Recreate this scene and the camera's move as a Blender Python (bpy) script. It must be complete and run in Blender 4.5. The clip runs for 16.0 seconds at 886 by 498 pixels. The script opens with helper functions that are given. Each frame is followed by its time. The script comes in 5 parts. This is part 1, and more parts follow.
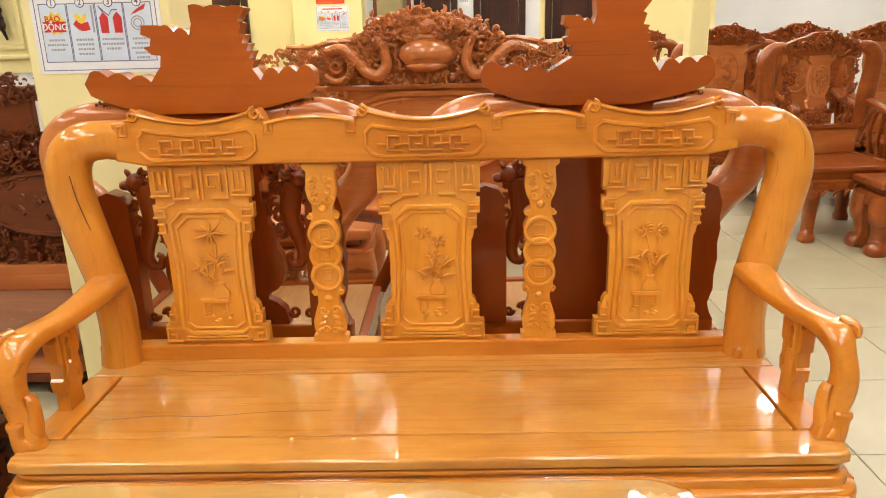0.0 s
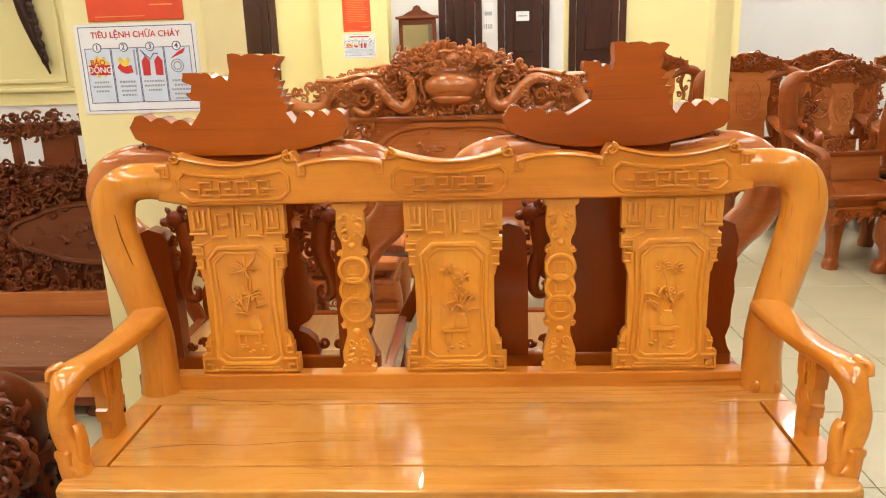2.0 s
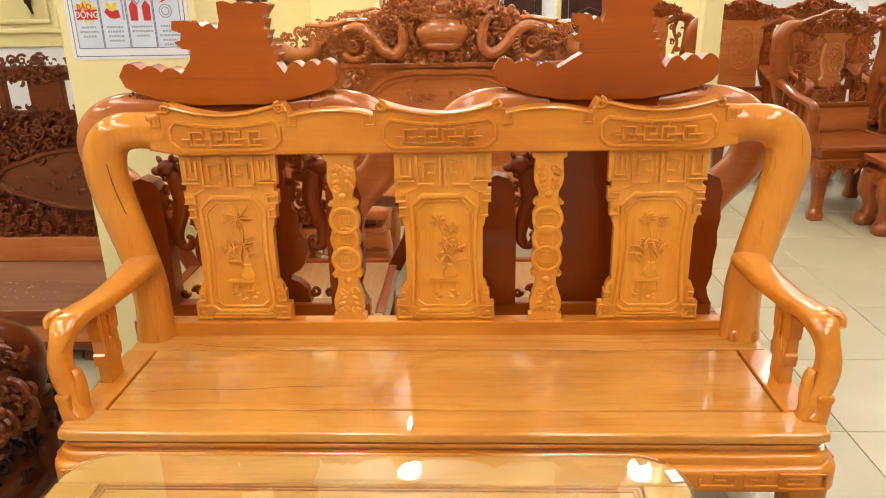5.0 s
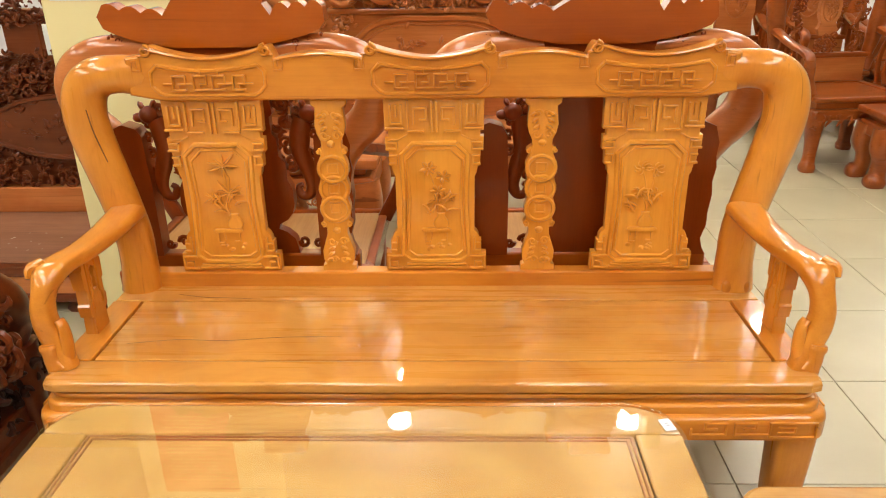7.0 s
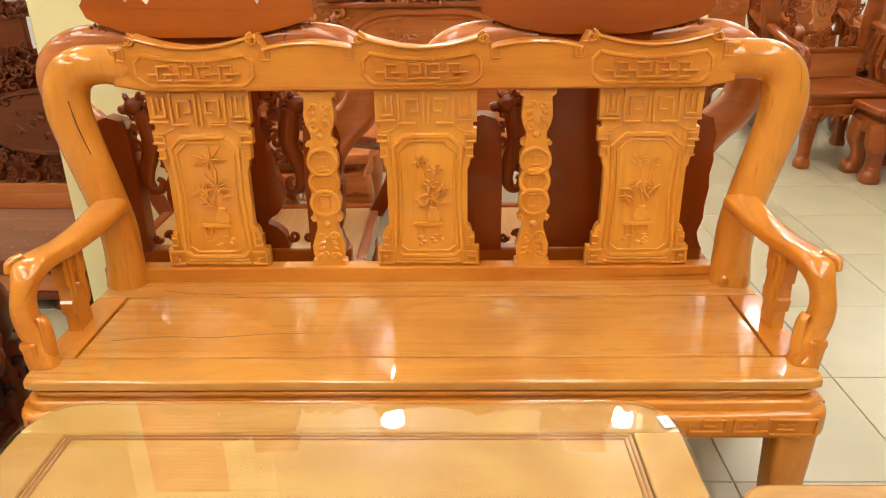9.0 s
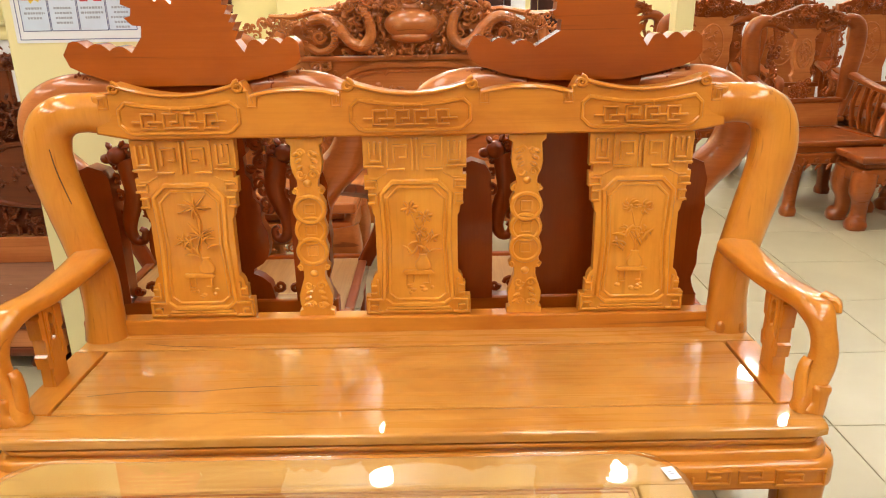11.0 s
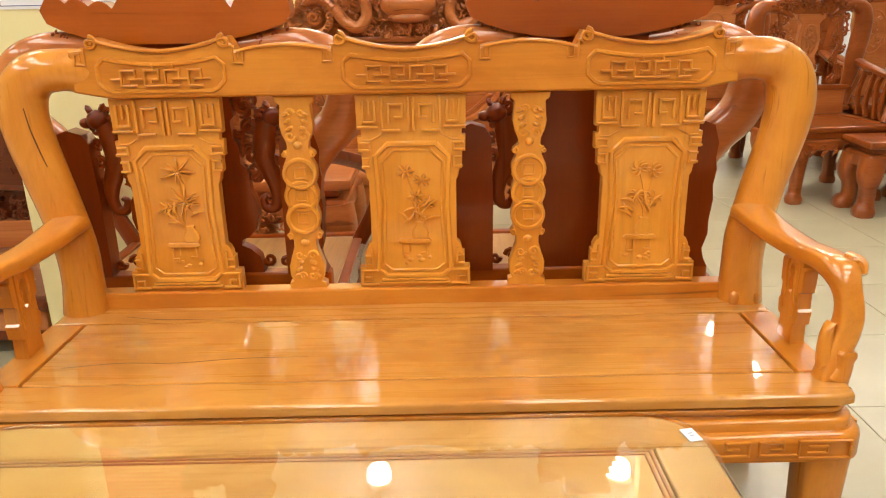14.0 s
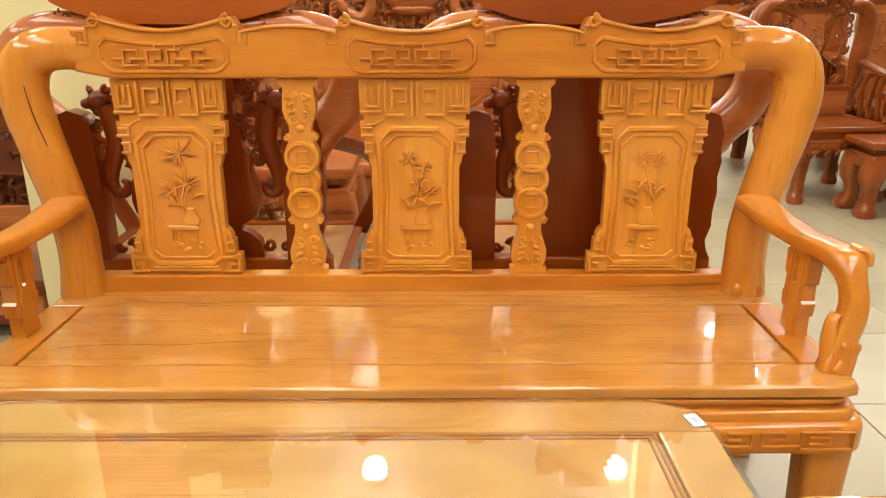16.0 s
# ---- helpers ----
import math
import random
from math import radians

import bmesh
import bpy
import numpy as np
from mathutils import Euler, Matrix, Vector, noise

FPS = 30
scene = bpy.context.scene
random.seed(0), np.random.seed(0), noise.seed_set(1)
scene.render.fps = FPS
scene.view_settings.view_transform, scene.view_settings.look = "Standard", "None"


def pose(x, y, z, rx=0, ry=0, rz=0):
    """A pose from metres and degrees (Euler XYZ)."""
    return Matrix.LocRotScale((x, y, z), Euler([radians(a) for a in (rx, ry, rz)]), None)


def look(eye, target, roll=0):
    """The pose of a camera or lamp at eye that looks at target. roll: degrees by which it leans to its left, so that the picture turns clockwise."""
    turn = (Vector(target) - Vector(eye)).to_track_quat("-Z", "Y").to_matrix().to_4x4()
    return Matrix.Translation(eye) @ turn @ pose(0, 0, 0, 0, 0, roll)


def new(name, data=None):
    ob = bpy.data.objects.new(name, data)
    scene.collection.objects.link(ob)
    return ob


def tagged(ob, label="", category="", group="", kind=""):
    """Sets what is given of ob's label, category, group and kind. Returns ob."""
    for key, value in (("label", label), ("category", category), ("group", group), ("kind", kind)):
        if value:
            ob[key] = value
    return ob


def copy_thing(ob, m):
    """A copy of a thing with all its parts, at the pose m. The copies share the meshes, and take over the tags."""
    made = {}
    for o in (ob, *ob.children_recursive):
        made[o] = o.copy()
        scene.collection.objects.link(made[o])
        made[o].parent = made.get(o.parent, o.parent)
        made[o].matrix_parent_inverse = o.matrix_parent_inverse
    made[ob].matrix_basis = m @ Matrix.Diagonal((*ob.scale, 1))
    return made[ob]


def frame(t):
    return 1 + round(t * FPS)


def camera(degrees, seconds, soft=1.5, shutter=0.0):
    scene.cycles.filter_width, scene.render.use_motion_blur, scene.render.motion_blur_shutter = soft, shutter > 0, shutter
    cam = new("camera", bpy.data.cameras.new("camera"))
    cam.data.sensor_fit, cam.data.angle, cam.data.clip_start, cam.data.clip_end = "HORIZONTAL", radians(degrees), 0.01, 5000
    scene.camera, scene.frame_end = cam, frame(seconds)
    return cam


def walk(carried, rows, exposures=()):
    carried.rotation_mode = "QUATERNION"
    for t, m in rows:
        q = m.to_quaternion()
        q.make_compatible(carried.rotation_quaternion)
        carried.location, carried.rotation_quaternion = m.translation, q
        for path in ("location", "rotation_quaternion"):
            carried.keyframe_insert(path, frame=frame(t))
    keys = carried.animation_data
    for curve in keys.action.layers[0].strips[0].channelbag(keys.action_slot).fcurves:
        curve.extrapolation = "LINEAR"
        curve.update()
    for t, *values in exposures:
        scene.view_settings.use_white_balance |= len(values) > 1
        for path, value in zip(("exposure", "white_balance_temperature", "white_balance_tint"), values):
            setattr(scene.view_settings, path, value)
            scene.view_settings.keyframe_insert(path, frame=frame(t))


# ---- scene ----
cam = camera(62.4, 16.0, soft=1.1)
PATH = [
    (0, (0.074, -1.302, 1.281), (0.036, 0.612, 0.702), -1.4),
    (0.5, (0.073, -1.306, 1.294), (0.027, 0.608, 0.717), -1.5),
    (1, (0.077, -1.319, 1.307), (0.01, 0.601, 0.75), -1.8),
    (1.5, (0.076, -1.34, 1.328), (-0.029, 0.584, 0.793), -2.2),
    (2, (0.078, -1.363, 1.346), (-0.026, 0.563, 0.818), -1.8),
    (2.5, (0.075, -1.379, 1.36), (-0.016, 0.544, 0.82), -1.6),
    (3, (0.076, -1.386, 1.365), (-0.003, 0.533, 0.807), -1.3),
    (3.5, (0.08, -1.392, 1.368), (0.008, 0.526, 0.806), -1.2),
    (4, (0.079, -1.395, 1.37), (0.009, 0.517, 0.789), -1.2),
    (4.5, (0.081, -1.395, 1.374), (0.002, 0.504, 0.752), -1.1),
    (6.8, (0.073, -1.364, 1.35), (0.022, 0.472, 0.56), -0.9),
    (7, (0.074, -1.363, 1.349), (0.025, 0.474, 0.559), -0.8),
    (7.5, (0.076, -1.358, 1.345), (0.029, 0.479, 0.556), -0.9),
    (8, (0.08, -1.349, 1.339), (0.038, 0.484, 0.54), -0.9),
    (10.5, (0.068, -1.305, 1.299), (0.062, 0.565, 0.59), -0.7),
    (11, (0.068, -1.297, 1.292), (0.073, 0.592, 0.636), -0.9),
    (11.5, (0.071, -1.29, 1.28), (0.069, 0.606, 0.644), -1.2),
    (12, (0.07, -1.284, 1.262), (0.062, 0.616, 0.636), -1.3),
    (12.5, (0.07, -1.267, 1.239), (0.055, 0.626, 0.596), -1.3),
    (13, (0.064, -1.256, 1.215), (0.064, 0.638, 0.573), -0.5),
    (13.5, (0.069, -1.245, 1.187), (0.08, 0.648, 0.541), -0.3),
    (14, (0.068, -1.233, 1.169), (0.077, 0.662, 0.528), -1.0),
    (14.5, (0.063, -1.236, 1.148), (0.054, 0.668, 0.536), 0.1),
    (15, (0.063, -1.234, 1.141), (0.06, 0.666, 0.517), -0.1),
    (15.5, (0.061, -1.231, 1.134), (0.068, 0.663, 0.492), -0.1),
    (16, (0.06, -1.23, 1.137), (0.073, 0.664, 0.494), 0.0),
]
walk(cam, [(t, look(eye, target, roll)) for t, eye, target, roll in PATH])

# ---- light ----
world = bpy.data.worlds.new("room_air")
scene.world = world
world.use_nodes = True
world.node_tree.nodes["Background"].inputs[0].default_value = (1.0, 0.93, 0.82, 1)
world.node_tree.nodes["Background"].inputs[1].default_value = 0.006
LAMP = 86.0
PANEL = 10.3
CEIL = 3.4


# ---- materials ----
def shader(name):
    m = bpy.data.materials.new(name)
    m.use_nodes = True
    nt = m.node_tree
    return m, nt, nt.nodes["Principled BSDF"]


def ramp(nt, fac, stops):
    r = nt.nodes.new("ShaderNodeValToRGB")
    els = r.color_ramp.elements
    while len(els) < len(stops):
        els.new(0.5)
    for e, (p, c) in zip(els, stops):
        e.position, e.color = p, (*c, 1)
    nt.links.new(fac, r.inputs[0])
    return r.outputs[0]


def noise_tex(nt, vec, scale, detail=4.0, rough=0.55, distortion=0.0):
    n = nt.nodes.new("ShaderNodeTexNoise")
    n.inputs["Scale"].default_value, n.inputs["Detail"].default_value = scale, detail
    n.inputs["Roughness"].default_value, n.inputs["Distortion"].default_value = rough, distortion
    nt.links.new(vec, n.inputs["Vector"])
    return n.outputs[0]


def coords(nt, scale=(1, 1, 1), shift=True):
    tc = nt.nodes.new("ShaderNodeTexCoord")
    mp = nt.nodes.new("ShaderNodeMapping")
    mp.inputs["Scale"].default_value = scale
    nt.links.new(tc.outputs["Object"], mp.inputs[0])
    if not shift:
        return mp.outputs[0]
    info = nt.nodes.new("ShaderNodeObjectInfo")
    mul = nt.nodes.new("ShaderNodeMath")
    mul.operation = "MULTIPLY"
    mul.inputs[1].default_value = 7.0
    nt.links.new(info.outputs["Random"], mul.inputs[0])
    add = nt.nodes.new("ShaderNodeVectorMath")
    add.operation = "ADD"
    nt.links.new(mp.outputs[0], add.inputs[0])
    nt.links.new(mul.outputs[0], add.inputs[1])
    return add.outputs[0]


def mix(nt, kind, fac, a, b):
    n = nt.nodes.new("ShaderNodeMix")
    n.data_type, n.blend_type = "RGBA", kind
    if isinstance(fac, float):
        n.inputs[0].default_value = fac
    else:
        nt.links.new(fac, n.inputs[0])
    nt.links.new(a, n.inputs[6])
    nt.links.new(b, n.inputs[7])
    return n.outputs[2]


def bump(nt, bsdf, height, strength, dist=0.002):
    b = nt.nodes.new("ShaderNodeBump")
    b.inputs["Strength"].default_value, b.inputs["Distance"].default_value = strength, dist
    nt.links.new(height, b.inputs["Height"])
    nt.links.new(b.outputs[0], bsdf.inputs["Normal"])


def wood(name, light, mid, dark, axis="x", rough=0.32, coat=0.6, streak=0.5, relief=0.15, coat_rough=0.06, cloudy=0.35, fine=0.5):
    """Lacquered wood: broad tone, sparse dark veins and fine pores, all drawn out along the grain."""
    m, nt, b = shader(name)
    def along(a, c):
        return {"x": (a, c, c), "y": (c, a, c), "z": (c, c, a)}[axis]
    broad = noise_tex(nt, coords(nt, along(0.8, 6)), 0.9, 3.0, 0.5, 0.6)
    veins = noise_tex(nt, coords(nt, along(0.9, 26)), 1.0, 3.0, 0.55, 1.6)
    rings = noise_tex(nt, coords(nt, along(1.6, 42)), 1.0, 4.0, 0.6, 0.6)
    grain = noise_tex(nt, coords(nt, along(7, 210)), 1.0, 2.0)
    base = ramp(nt, broad, [(0.32, mid), (0.66, light)])
    c = mix(nt, "MULTIPLY", (0.24 * fine) + 0.6 * streak, base, ramp(nt, rings, [(0.35, (0.74, 0.66, 0.58)), (0.6, (1, 1, 1))]))
    v = tuple(max(0.12, d / max(q, 1e-3)) for d, q in zip(dark, mid))
    c = mix(nt, "MULTIPLY", min(1.0, streak + 0.3), c, ramp(nt, veins, [(0.27, v), (0.335, (0.9, 0.87, 0.84)), (0.40, (1, 1, 1))]))
    c = mix(nt, "MULTIPLY", fine, c, ramp(nt, grain, [(0.3, (0.80, 0.76, 0.70)), (0.6, (1, 1, 1))]))
    cloud = noise_tex(nt, coords(nt, along(5, 9)), 1.0, 4.0, 0.6, 0.8)
    c = mix(nt, "MULTIPLY", cloudy, c, ramp(nt, cloud, [(0.36, (0.80, 0.66, 0.50)), (0.58, (1, 1, 1))]))
    nt.links.new(c, b.inputs["Base Color"])
    r = nt.nodes.new("ShaderNodeMapRange")
    r.inputs[3].default_value, r.inputs[4].default_value = rough - 0.06, rough + 0.1
    nt.links.new(rings, r.inputs[0])
    nt.links.new(r.outputs[0], b.inputs["Roughness"])
    b.inputs["Specular IOR Level"].default_value = 0.22
    b.inputs["Coat Weight"].default_value, b.inputs["Coat Roughness"].default_value = coat, coat_rough
    b.inputs["Coat IOR"].default_value = 1.55
    bump(nt, b, grain, relief, 0.001)
    return m


def plain(name, color, rough=0.6, vary=0.08, scale=3.0, metal=0.0, relief=0.0, coat=0.0):
    m, nt, b = shader(name)
    v = coords(nt)
    n1 = noise_tex(nt, v, scale, 5.0)
    lo, hi = tuple(c * (1 - vary) for c in color), tuple(min(1, c * (1 + vary)) for c in color)
    c = ramp(nt, n1, [(0.35, lo), (0.65, hi)])
    nt.links.new(c, b.inputs["Base Color"])
    b.inputs["Roughness"].default_value, b.inputs["Metallic"].default_value = rough, metal
    b.inputs["Coat Weight"].default_value = coat
    if relief:
        bump(nt, b, noise_tex(nt, v, 90.0, 3.0), relief, 0.002)
    return m


def glow(name, color, strength):
    m, nt, b = shader(name)
    b.inputs["Base Color"].default_value = (0.8, 0.8, 0.8, 1)
    b.inputs["Emission Color"].default_value = (*color, 1)
    b.inputs["Emission Strength"].default_value = strength
    return m


AMB = ((0.72, 0.286, 0.034), (0.60, 0.206, 0.019), (0.13, 0.036, 0.005))
AMBER_X = wood("amber_lacquer_long", *AMB, axis="x", rough=0.30, coat=0.8, streak=0.3, cloudy=0.6, fine=0.22)
AMBER_Y = wood("amber_lacquer_deep", *AMB, axis="y", rough=0.30, coat=0.9, streak=0.2, cloudy=0.6, fine=0.22)
AMBER_Z = wood("amber_lacquer_upright", *AMB, axis="z", rough=0.28, coat=1.0, coat_rough=0.05, streak=0.15, cloudy=0.6, fine=0.22)
TOP_X = wood("polished_table_top", (0.55, 0.315, 0.098), (0.48, 0.255, 0.070), (0.16, 0.055, 0.010), axis="x", rough=0.22, coat=1.0, coat_rough=0.025, streak=0.22, relief=0.015, cloudy=0.7, fine=0.2)
SEAT_X = wood("polished_seat_board", (0.63, 0.294, 0.058), (0.55, 0.236, 0.040), (0.14, 0.040, 0.007), axis="x", rough=0.26, coat=1.0, coat_rough=0.022, streak=0.02, relief=0.015, cloudy=0.7, fine=0.15)
CARVE_Z = wood("amber_carved_panel", (0.77, 0.338, 0.042), (0.69, 0.272, 0.028), (0.40, 0.14, 0.018), axis="z", rough=0.30, coat=1.0, streak=0.02, coat_rough=0.08, cloudy=0.5, fine=0.2)
RED_X = wood("reddish_lacquer_long", (0.43, 0.094, 0.005), (0.31, 0.056, 0.003), (0.08, 0.014, 0.002), axis="x", rough=0.3, coat=1.0, coat_rough=0.06, streak=0.25, fine=0.3)
# darker copy of the crest's lacquer: shade behind the bench is in its colour
RED_SHADED_Z = wood("reddish_lacquer_upright", (0.27, 0.046, 0.003), (0.19, 0.029, 0.002), (0.05, 0.008, 0.002), axis="z", rough=0.30, coat=0.4, streak=0.15, fine=0.3)
INLAY = wood("brown_inlay_line", (0.36, 0.130, 0.026), (0.27, 0.090, 0.017), (0.10, 0.030, 0.006), axis="x", rough=0.3, coat=0.6)
TAN_X = wood("tan_seat_board", (0.60, 0.34, 0.13), (0.52, 0.27, 0.09), (0.3, 0.12, 0.03), axis="y", rough=0.3, coat=0.6)
ROSE = wood("carved_rosewood", (0.60, 0.215, 0.062), (0.46, 0.135, 0.032), (0.13, 0.030, 0.007), axis="x", rough=0.30, coat=0.9, streak=0.3)
BROWN = wood("brown_set_wood", (0.36, 0.088, 0.014), (0.25, 0.052, 0.007), (0.08, 0.016, 0.003), axis="x", rough=0.28, coat=0.65, streak=0.3)
DARK = wood("dark_rosewood", (0.20, 0.048, 0.014), (0.125, 0.027, 0.008), (0.05, 0.012, 0.004), axis="x", rough=0.34, coat=0.35, streak=0.5)
DOORWOOD = wood("dark_door_wood", (0.055, 0.018, 0.012), (0.035, 0.012, 0.009), (0.015, 0.006, 0.005), axis="z", rough=0.4, coat=0.2)
WALL_YELLOW = plain("yellow_wall_paint", (0.78, 0.69, 0.34), 0.7, 0.03, 1.2, relief=0.05)
WALL_PALE = plain("pale_yellow_paint", (0.80, 0.71, 0.37), 0.65, 0.03, 1.2, relief=0.05)
# tone of the unseen walls, chosen for how much fill light they return
WALL_UNSEEN = plain("dim_hall_plaster", (0.46, 0.38, 0.26), 0.8, 0.12, 0.6)
WALL_WHITE = plain("white_wall_paint", (0.74, 0.75, 0.78), 0.7, 0.03, 1.0, relief=0.05)
CEIL_WHITE = plain("ceiling_paint", (0.88, 0.87, 0.83), 0.8, 0.02, 1.0)
TILE = plain("cream_floor_tile", (0.44, 0.392, 0.262), 0.26, 0.05, 2.2)
GROUT = plain("tile_grout", (0.37, 0.32, 0.21), 0.85, 0.15, 9.0)
PAPER = plain("poster_white", (0.78, 0.79, 0.82), 0.45, 0.02, 4.0)
INK_RED = plain("poster_red", (0.55, 0.03, 0.03), 0.45, 0.06, 9.0)
INK_BLUE = plain("poster_navy", (0.07, 0.09, 0.22), 0.45, 0.06, 9.0)
INK_GREY = plain("poster_grey", (0.32, 0.34, 0.40), 0.45, 0.06, 9.0)
INK_YELLOW = plain("poster_yellow", (0.85, 0.62, 0.07), 0.45, 0.1, 9.0)
INK_SKY = plain("poster_pale_blue", (0.62, 0.70, 0.82), 0.45, 0.05, 9.0)
NOTICE = plain("notice_red", (0.68, 0.07, 0.02), 0.5, 0.06, 5.0)
NOTICE_INK = plain("notice_gold", (0.78, 0.30, 0.06), 0.5, 0.06, 5.0)
MIRROR = plain("mirror_glass", (0.42, 0.40, 0.38), 0.03, 0.0, 1.0, metal=1.0)
PEARL = plain("pearl_inlay", (0.62, 0.60, 0.56), 0.2, 0.2, 40.0)
LIGHT = glow("lamp_glow", (1.0, 0.955, 0.89), LAMP)
PANEL_GLOW = glow("panel_glow", (1.0, 0.955, 0.89), PANEL)
CRACK = plain("dark_grain_crack", (0.10, 0.028, 0.006), 0.5, 0.2, 30.0)
STEEL = plain("lamp_rim_white", (0.8, 0.8, 0.78), 0.4, 0.02, 3.0)


# ---- shaping helpers ----
def crisp(me, limit):
    """Smooth the small faces, and keep broad flat faces flat up to their rounded edges."""
    b = bmesh.new()
    b.from_mesh(me)
    for e in b.edges:
        if len(e.link_faces) != 2:
            continue
        f, g = e.link_faces
        a = f.normal.angle(g.normal, 0.0)
        p, q = f.calc_area(), g.calc_area()
        e.smooth = not (a > limit or (a > 0.12 and max(p, q) > 5 * min(p, q)))
    b.to_mesh(me)
    b.free()


def solid(name, bm, mat, parent=None, label="", sharp=40):
    bmesh.ops.recalc_face_normals(bm, faces=bm.faces)
    me = bpy.data.meshes.new(name)
    bm.to_mesh(me)
    bm.free()
    for p in me.polygons:
        p.use_smooth = True
    crisp(me, radians(sharp))
    me.materials.append(mat)
    ob = new(name, me)
    if parent:
        ob.parent = parent
    if label:
        ob["label"] = label
    return ob


def part(name, bm, mat, parent, label="", sharp=40):
    return solid(name, bm, mat, parent, label, sharp)


def thing(name, x=0, y=0, z=0, turn=0, **tags):
    ob = new(name)
    ob.empty_display_size = 0.1
    ob.matrix_basis = pose(x, y, z, 0, 0, turn)
    return tagged(ob, **tags)


def box(bm, x0, x1, y0, y1, z0, z1, bev=0.0, seg=2):
    m = Matrix.Translation(((x0 + x1) / 2, (y0 + y1) / 2, (z0 + z1) / 2)) @ Matrix.Diagonal((x1 - x0, y1 - y0, z1 - z0, 1))
    r = bmesh.ops.create_cube(bm, size=1, matrix=m)
    if bev:
        es = list({e for v in r["verts"] for e in v.link_edges})
        bmesh.ops.bevel(bm, geom=es, offset=bev, segments=seg, profile=0.5, affect="EDGES")
    return bm


def shrink(pts, d):
    """The outline pts drawn in by d."""
    n = len(pts)
    area = sum(pts[i][0] * pts[(i + 1) % n][1] - pts[(i + 1) % n][0] * pts[i][1] for i in range(n))
    s = 1 if area > 0 else -1
    out = []
    for i in range(n):
        p, q, r = Vector(pts[i - 1]), Vector(pts[i]), Vector(pts[(i + 1) % n])
        a, b = (q - p).normalized(), (r - q).normalized()
        na, nb = Vector((-a.y, a.x)) * s, Vector((-b.y, b.x)) * s
        m = na + nb
        k = max(m.length_squared / 2, 0.35)
        out.append(tuple(q + m * (d / k) if m.length > 1e-6 else q))
    return out


def prism(bm, pts, y0, y1, bev=0.0, axis="y", seg=2):
    """A plate with the outline pts, from y0 (front) to y1, its front edge rounded by bev; axis names the way it is thick."""
    def at(a, b, d):
        return {"y": (a, d, b), "z": (a, b, d), "x": (d, a, b)}[axis]
    clean = []
    for p in pts:
        if not clean or (Vector(p) - Vector(clean[-1])).length > 1e-4:
            clean.append(tuple(p))
    if (Vector(clean[0]) - Vector(clean[-1])).length < 1e-4:
        clean.pop()
    way = 1 if y1 > y0 else -1
    layers = []
    if bev:
        for k in range(seg + 1):
            t = math.pi / 2 * k / seg
            layers.append((bev * (1 - math.sin(t)), y0 + way * bev * (1 - math.cos(t))))
    else:
        layers.append((0.0, y0))
    layers.append((0.0, y1))
    rings = [[bm.verts.new(at(a, b, d)) for a, b in (shrink(clean, g) if g > 1e-6 else clean)] for g, d in layers]
    bm.faces.new(rings[0])
    bm.faces.new(rings[-1][::-1])
    n = len(clean)
    for f, b in zip(rings, rings[1:]):
        for i in range(n):
            bm.faces.new((f[i], b[i], b[(i + 1) % n], f[(i + 1) % n]))
    return bm


def mirror_pts(half):
    """A closed outline from its right half, listed from top to bottom."""
    return half + [(-a, b) for a, b in reversed(half)]


def glide(ctrl, n=8):
    """A smooth line through the given points."""
    p = [Vector(c) for c in ctrl]
    p = [2 * p[0] - p[1]] + p + [2 * p[-1] - p[-2]]
    out = []
    for i in range(1, len(p) - 2):
        for k in range(n):
            t = k / n
            a, b, c, d = p[i - 1], p[i], p[i + 1], p[i + 2]
            out.append(0.5 * (2 * b + (c - a) * t + (2 * a - 5 * b + 4 * c - d) * t * t + (3 * b - a - 3 * c + d) * t ** 3))
    return out + [p[-2]]


def sweep(bm, ctrl, n=14, step=6, ref=(0, 1, 0), square=2.0, taper=True):
    """A rod along ctrl, whose rows are x, y, z, half width across ref, half width along ref."""
    rows = glide([Vector(c) for c in ctrl], step) if step > 1 else [Vector(c) for c in ctrl]
    pts = [Vector(r[:3]) for r in rows]
    ref = Vector(ref)
    rings = []
    for i, r in enumerate(rows):
        t = (pts[min(i + 1, len(pts) - 1)] - pts[max(i - 1, 0)]).normalized()
        side = t.cross(ref).normalized()
        up = side.cross(t).normalized()
        ring = []
        for k in range(n):
            a = 2 * math.pi * k / n
            c, s = math.cos(a), math.sin(a)
            c, s = math.copysign(abs(c) ** (2 / square), c), math.copysign(abs(s) ** (2 / square), s)
            ring.append(bm.verts.new(pts[i] + side * (r[3] * c) + up * (r[4] * s)))
        rings.append(ring)
    for a, b in zip(rings, rings[1:]):
        for k in range(n):
            bm.faces.new((a[k], a[(k + 1) % n], b[(k + 1) % n], b[k]))
    bm.faces.new(rings[0][::-1])
    bm.faces.new(rings[-1])
    return bm


def blob(bm, c, r, sub=1, turn=0.0, tilt=0.0):
    m = Matrix.Translation(c) @ Matrix.Rotation(turn, 4, "Y") @ Matrix.Rotation(tilt, 4, "X") @ Matrix.Diagonal((*r, 1))
    bmesh.ops.create_icosphere(bm, subdivisions=sub, radius=1, matrix=m)


